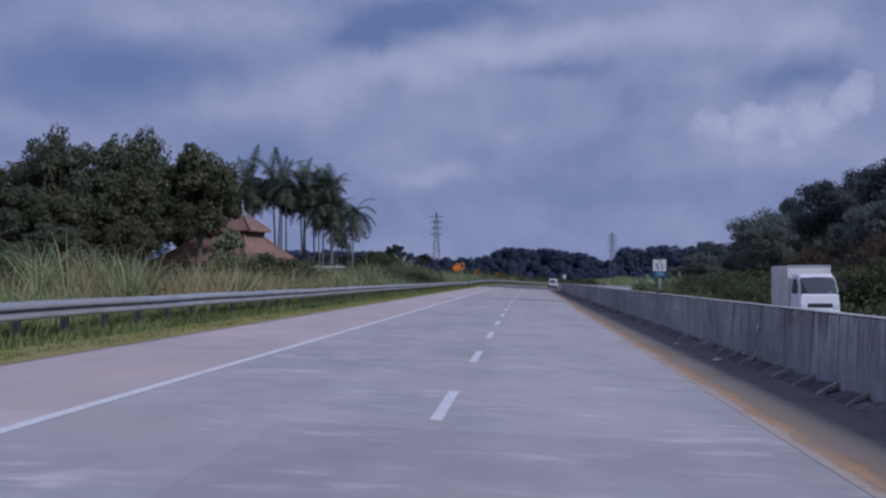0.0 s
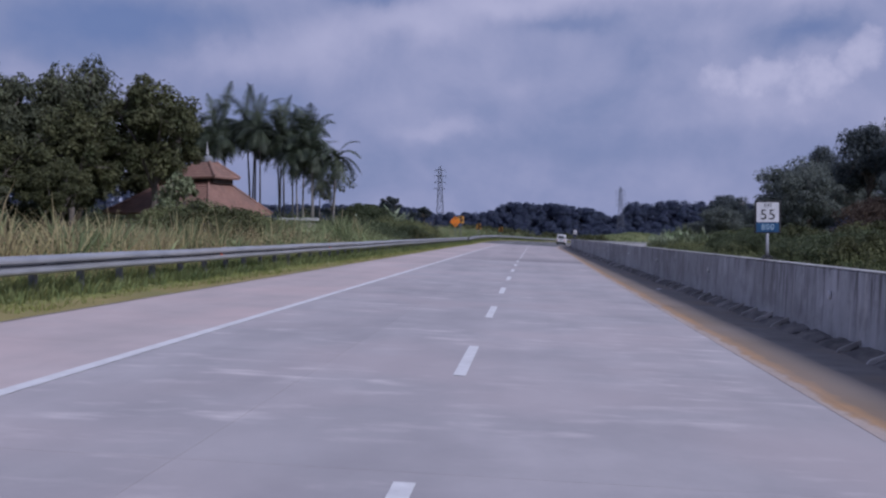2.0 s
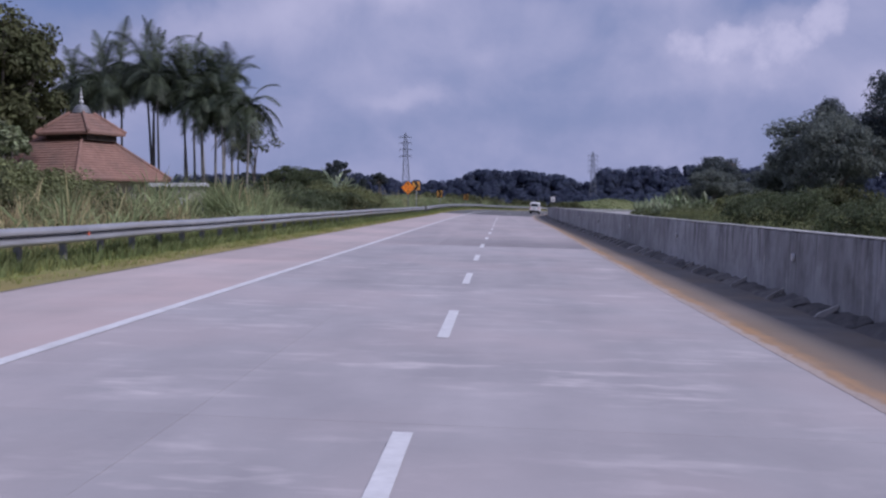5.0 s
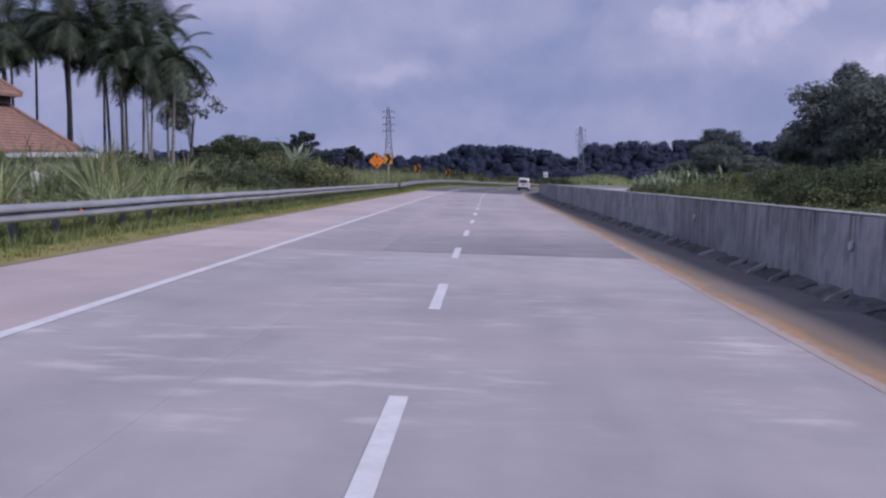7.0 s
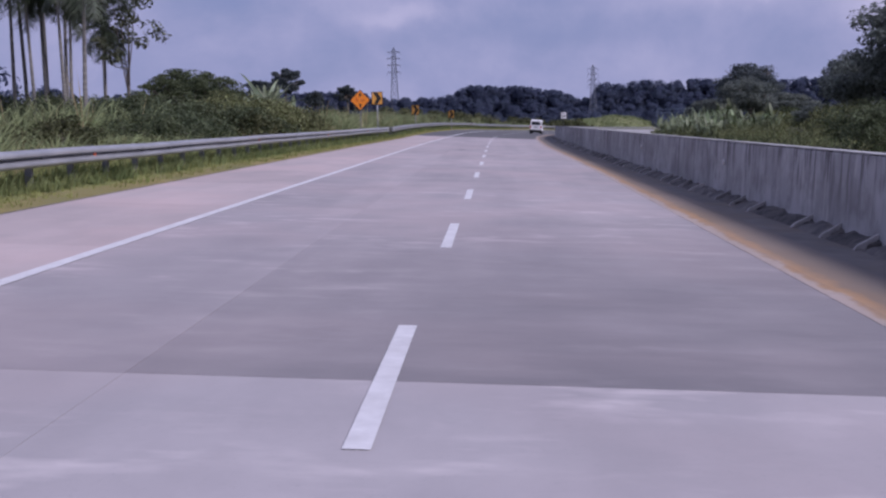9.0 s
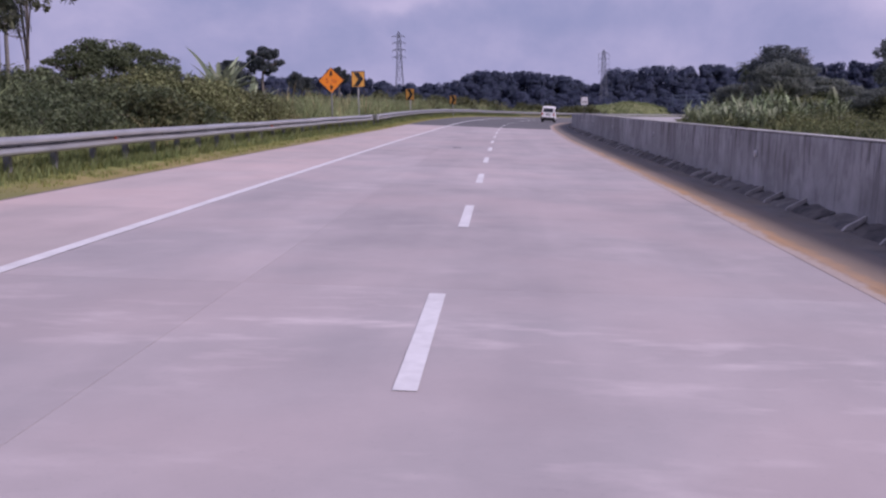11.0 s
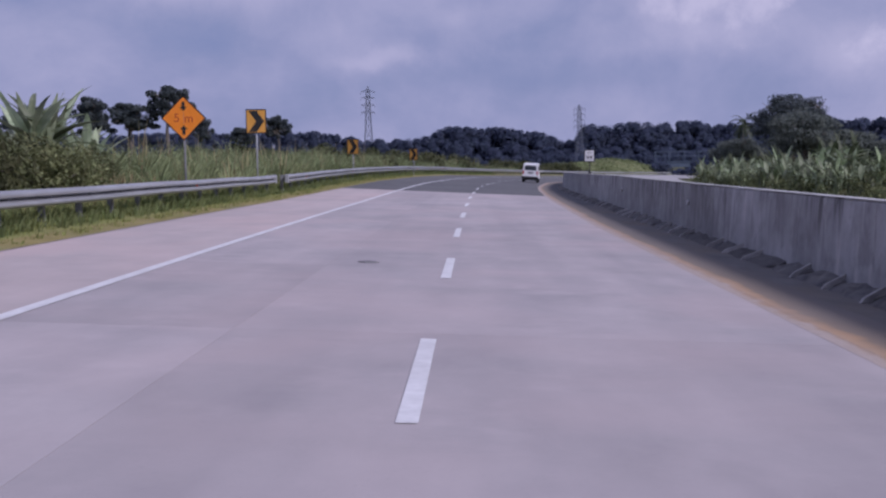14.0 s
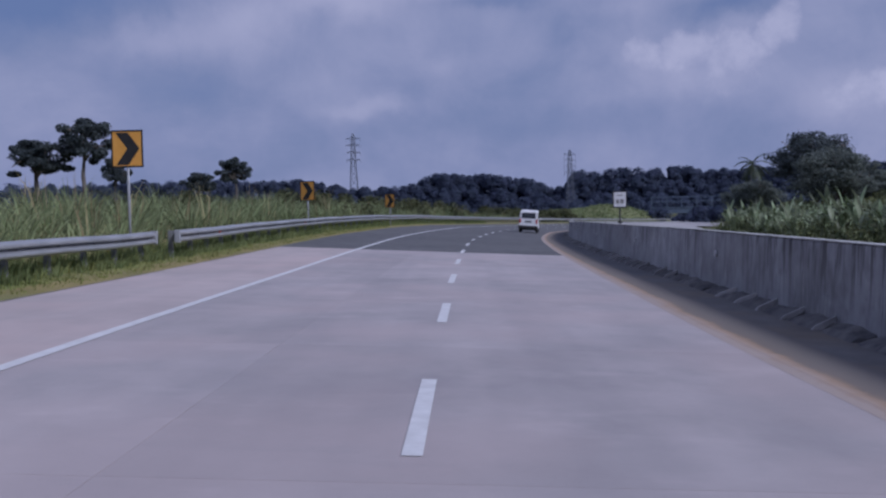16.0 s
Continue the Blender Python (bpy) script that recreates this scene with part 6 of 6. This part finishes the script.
# ---- sloping toe blocks and ribs ----
_r = random.Random(4)
TOE_A, TOE_B = 4.25, 4.598
for i in range(168):
    s = -20 + 1.45 * i
    n, m = 5, 3
    verts = []
    for a in range(n + 1):
        for b in range(m + 1):
            lat = TOE_A + (TOE_B - TOE_A) * b / m
            edge = a in (0, n)
            up = 0.02 + (0.11 * (b / m) ** 0.8) * (0.9 if edge else 1.0) + (0 if b == 0 else _r.uniform(-0.02, 0.025) - (0.03 if edge else 0))
            verts.append(road(s + 0.06 + 1.33 * a / n + _r.uniform(-0.02, 0.02), lat + (_r.uniform(-0.03, 0.03) if b == 0 else 0), up if b else -0.02))
    faces = [(a * (m + 1) + b, a * (m + 1) + b + 1, (a + 1) * (m + 1) + b + 1, (a + 1) * (m + 1) + b) for a in range(n) for b in range(m)]
    for a in (0, n):
        row = [a * (m + 1) + b for b in range(m + 1)] + [len(verts)]
        verts.append(road(s + 0.06 + 1.33 * a / n, TOE_B, -0.03))
        faces.append(tuple(row if a else row[::-1]))
    mesh_ob("toe_block", verts, faces, TOE, wall)
    if _r.random() < 0.8:
        w = _r.uniform(0.014, 0.036)
        lean = _r.uniform(-0.3, 0.9)
        pr = [(TOE_A - 0.03, 0.0), (TOE_A + 0.03, 0.06), (TOE_B, 0.19), (TOE_B, 0.13), (TOE_A + 0.14, 0.0)]
        vs = [road(s + dy + lean * (lat - TOE_A), lat, up) for dy in (-w, w) for lat, up in pr]
        k = len(pr)
        fs = [tuple(range(k)), tuple(range(2 * k - 1, k - 1, -1))] + [(j, (j + 1) % k, k + (j + 1) % k, k + j) for j in range(k)]
        mesh_ob("toe_rib", vs, fs, RIB, wall)

# litter on the inner shoulder
for s, lat, sz in ((22.6, 3.9, 0.11), (49.5, 3.7, 0.07), (28.2, 3.85, 0.09)):
    bm = bmesh.new()
    bmesh.ops.create_icosphere(bm, subdivisions=2, radius=sz)
    for v in bm.verts:
        v.co = Vector((v.co.x, v.co.y * 1.3, max(v.co.z, -0.02) * 0.4)) * (1 + 0.3 * noise.noise(v.co * 9 + Vector((s, 0, 0))))
    ob = part("litter", bm, SIGNWHITE)
    ob.matrix_basis = pose(*road(s, lat, 0.02), 0, 0, s * 40)
    tagged(ob, "crumpled scrap of pale litter on the shoulder", "litter", "litter on the inner shoulder")

# flattened scrap of rubber in the left lane
bm = bmesh.new()
_ring = [road(125.4 + 0.14 * math.sin(a) * (1 + 0.25 * math.sin(3 * a)), -1.93 + 0.155 * math.cos(a) * (1 + 0.2 * math.cos(2 * a + 1)), 0.0) for a in np.linspace(0, 2 * math.pi, 15)[:-1]]
_low = [bm.verts.new(v + Vector((0, 0, 0.002))) for v in _ring]
_mid = road(125.4, -1.93)
_top = [bm.verts.new(_mid.lerp(v, 0.85) + Vector((0, 0, 0.018 + 0.006 * math.sin(5 * i)))) for i, v in enumerate(_ring)]
for i in range(len(_ring)):
    j = (i + 1) % len(_ring)
    bm.faces.new((_low[i], _low[j], _top[j], _top[i]))
bm.faces.new(_top)
bmesh.ops.recalc_face_normals(bm, faces=bm.faces[:])
tagged(part("rubber_scrap", bm, SCRAP), "flat dusty grey scrap of tyre rubber lying in the lane", "debris")

# ---- road slabs ----
STRIPS = ((-8.07, -4.68, SHOULDER), (-4.68, -2.48, SLAB), (-2.48, None, SLAB))
for lat0, lat1, material in STRIPS:
    s = -43.2
    while s < SEAM - 0.1:
        e = min(s + 6.0, SEAM)
        g = 0.0035
        gl0 = lat0 + (0.002 if lat0 > -8 else 0)
        near, far = (pave_edge(s) - 0.012, pave_edge(e) - 0.012) if lat1 is None else (lat1 - 0.002, lat1 - 0.002)
        corner = [(s + g, gl0), (s + g, near), (e - g, far), (e - g, gl0)]
        vs = [road(a, b, up) for up in (0.0, -0.1) for a, b in corner]
        tone = material
        if material is SLAB:
            tone = SCUFF if 76 < s < 90 else GREYSLAB if s < 76 else SLAB
        mesh_ob("slab", vs, [(0, 1, 2, 3), (0, 4, 5, 1), (1, 5, 6, 2), (2, 6, 7, 3), (3, 7, 4, 0)], tone, road_ob)
        s = e
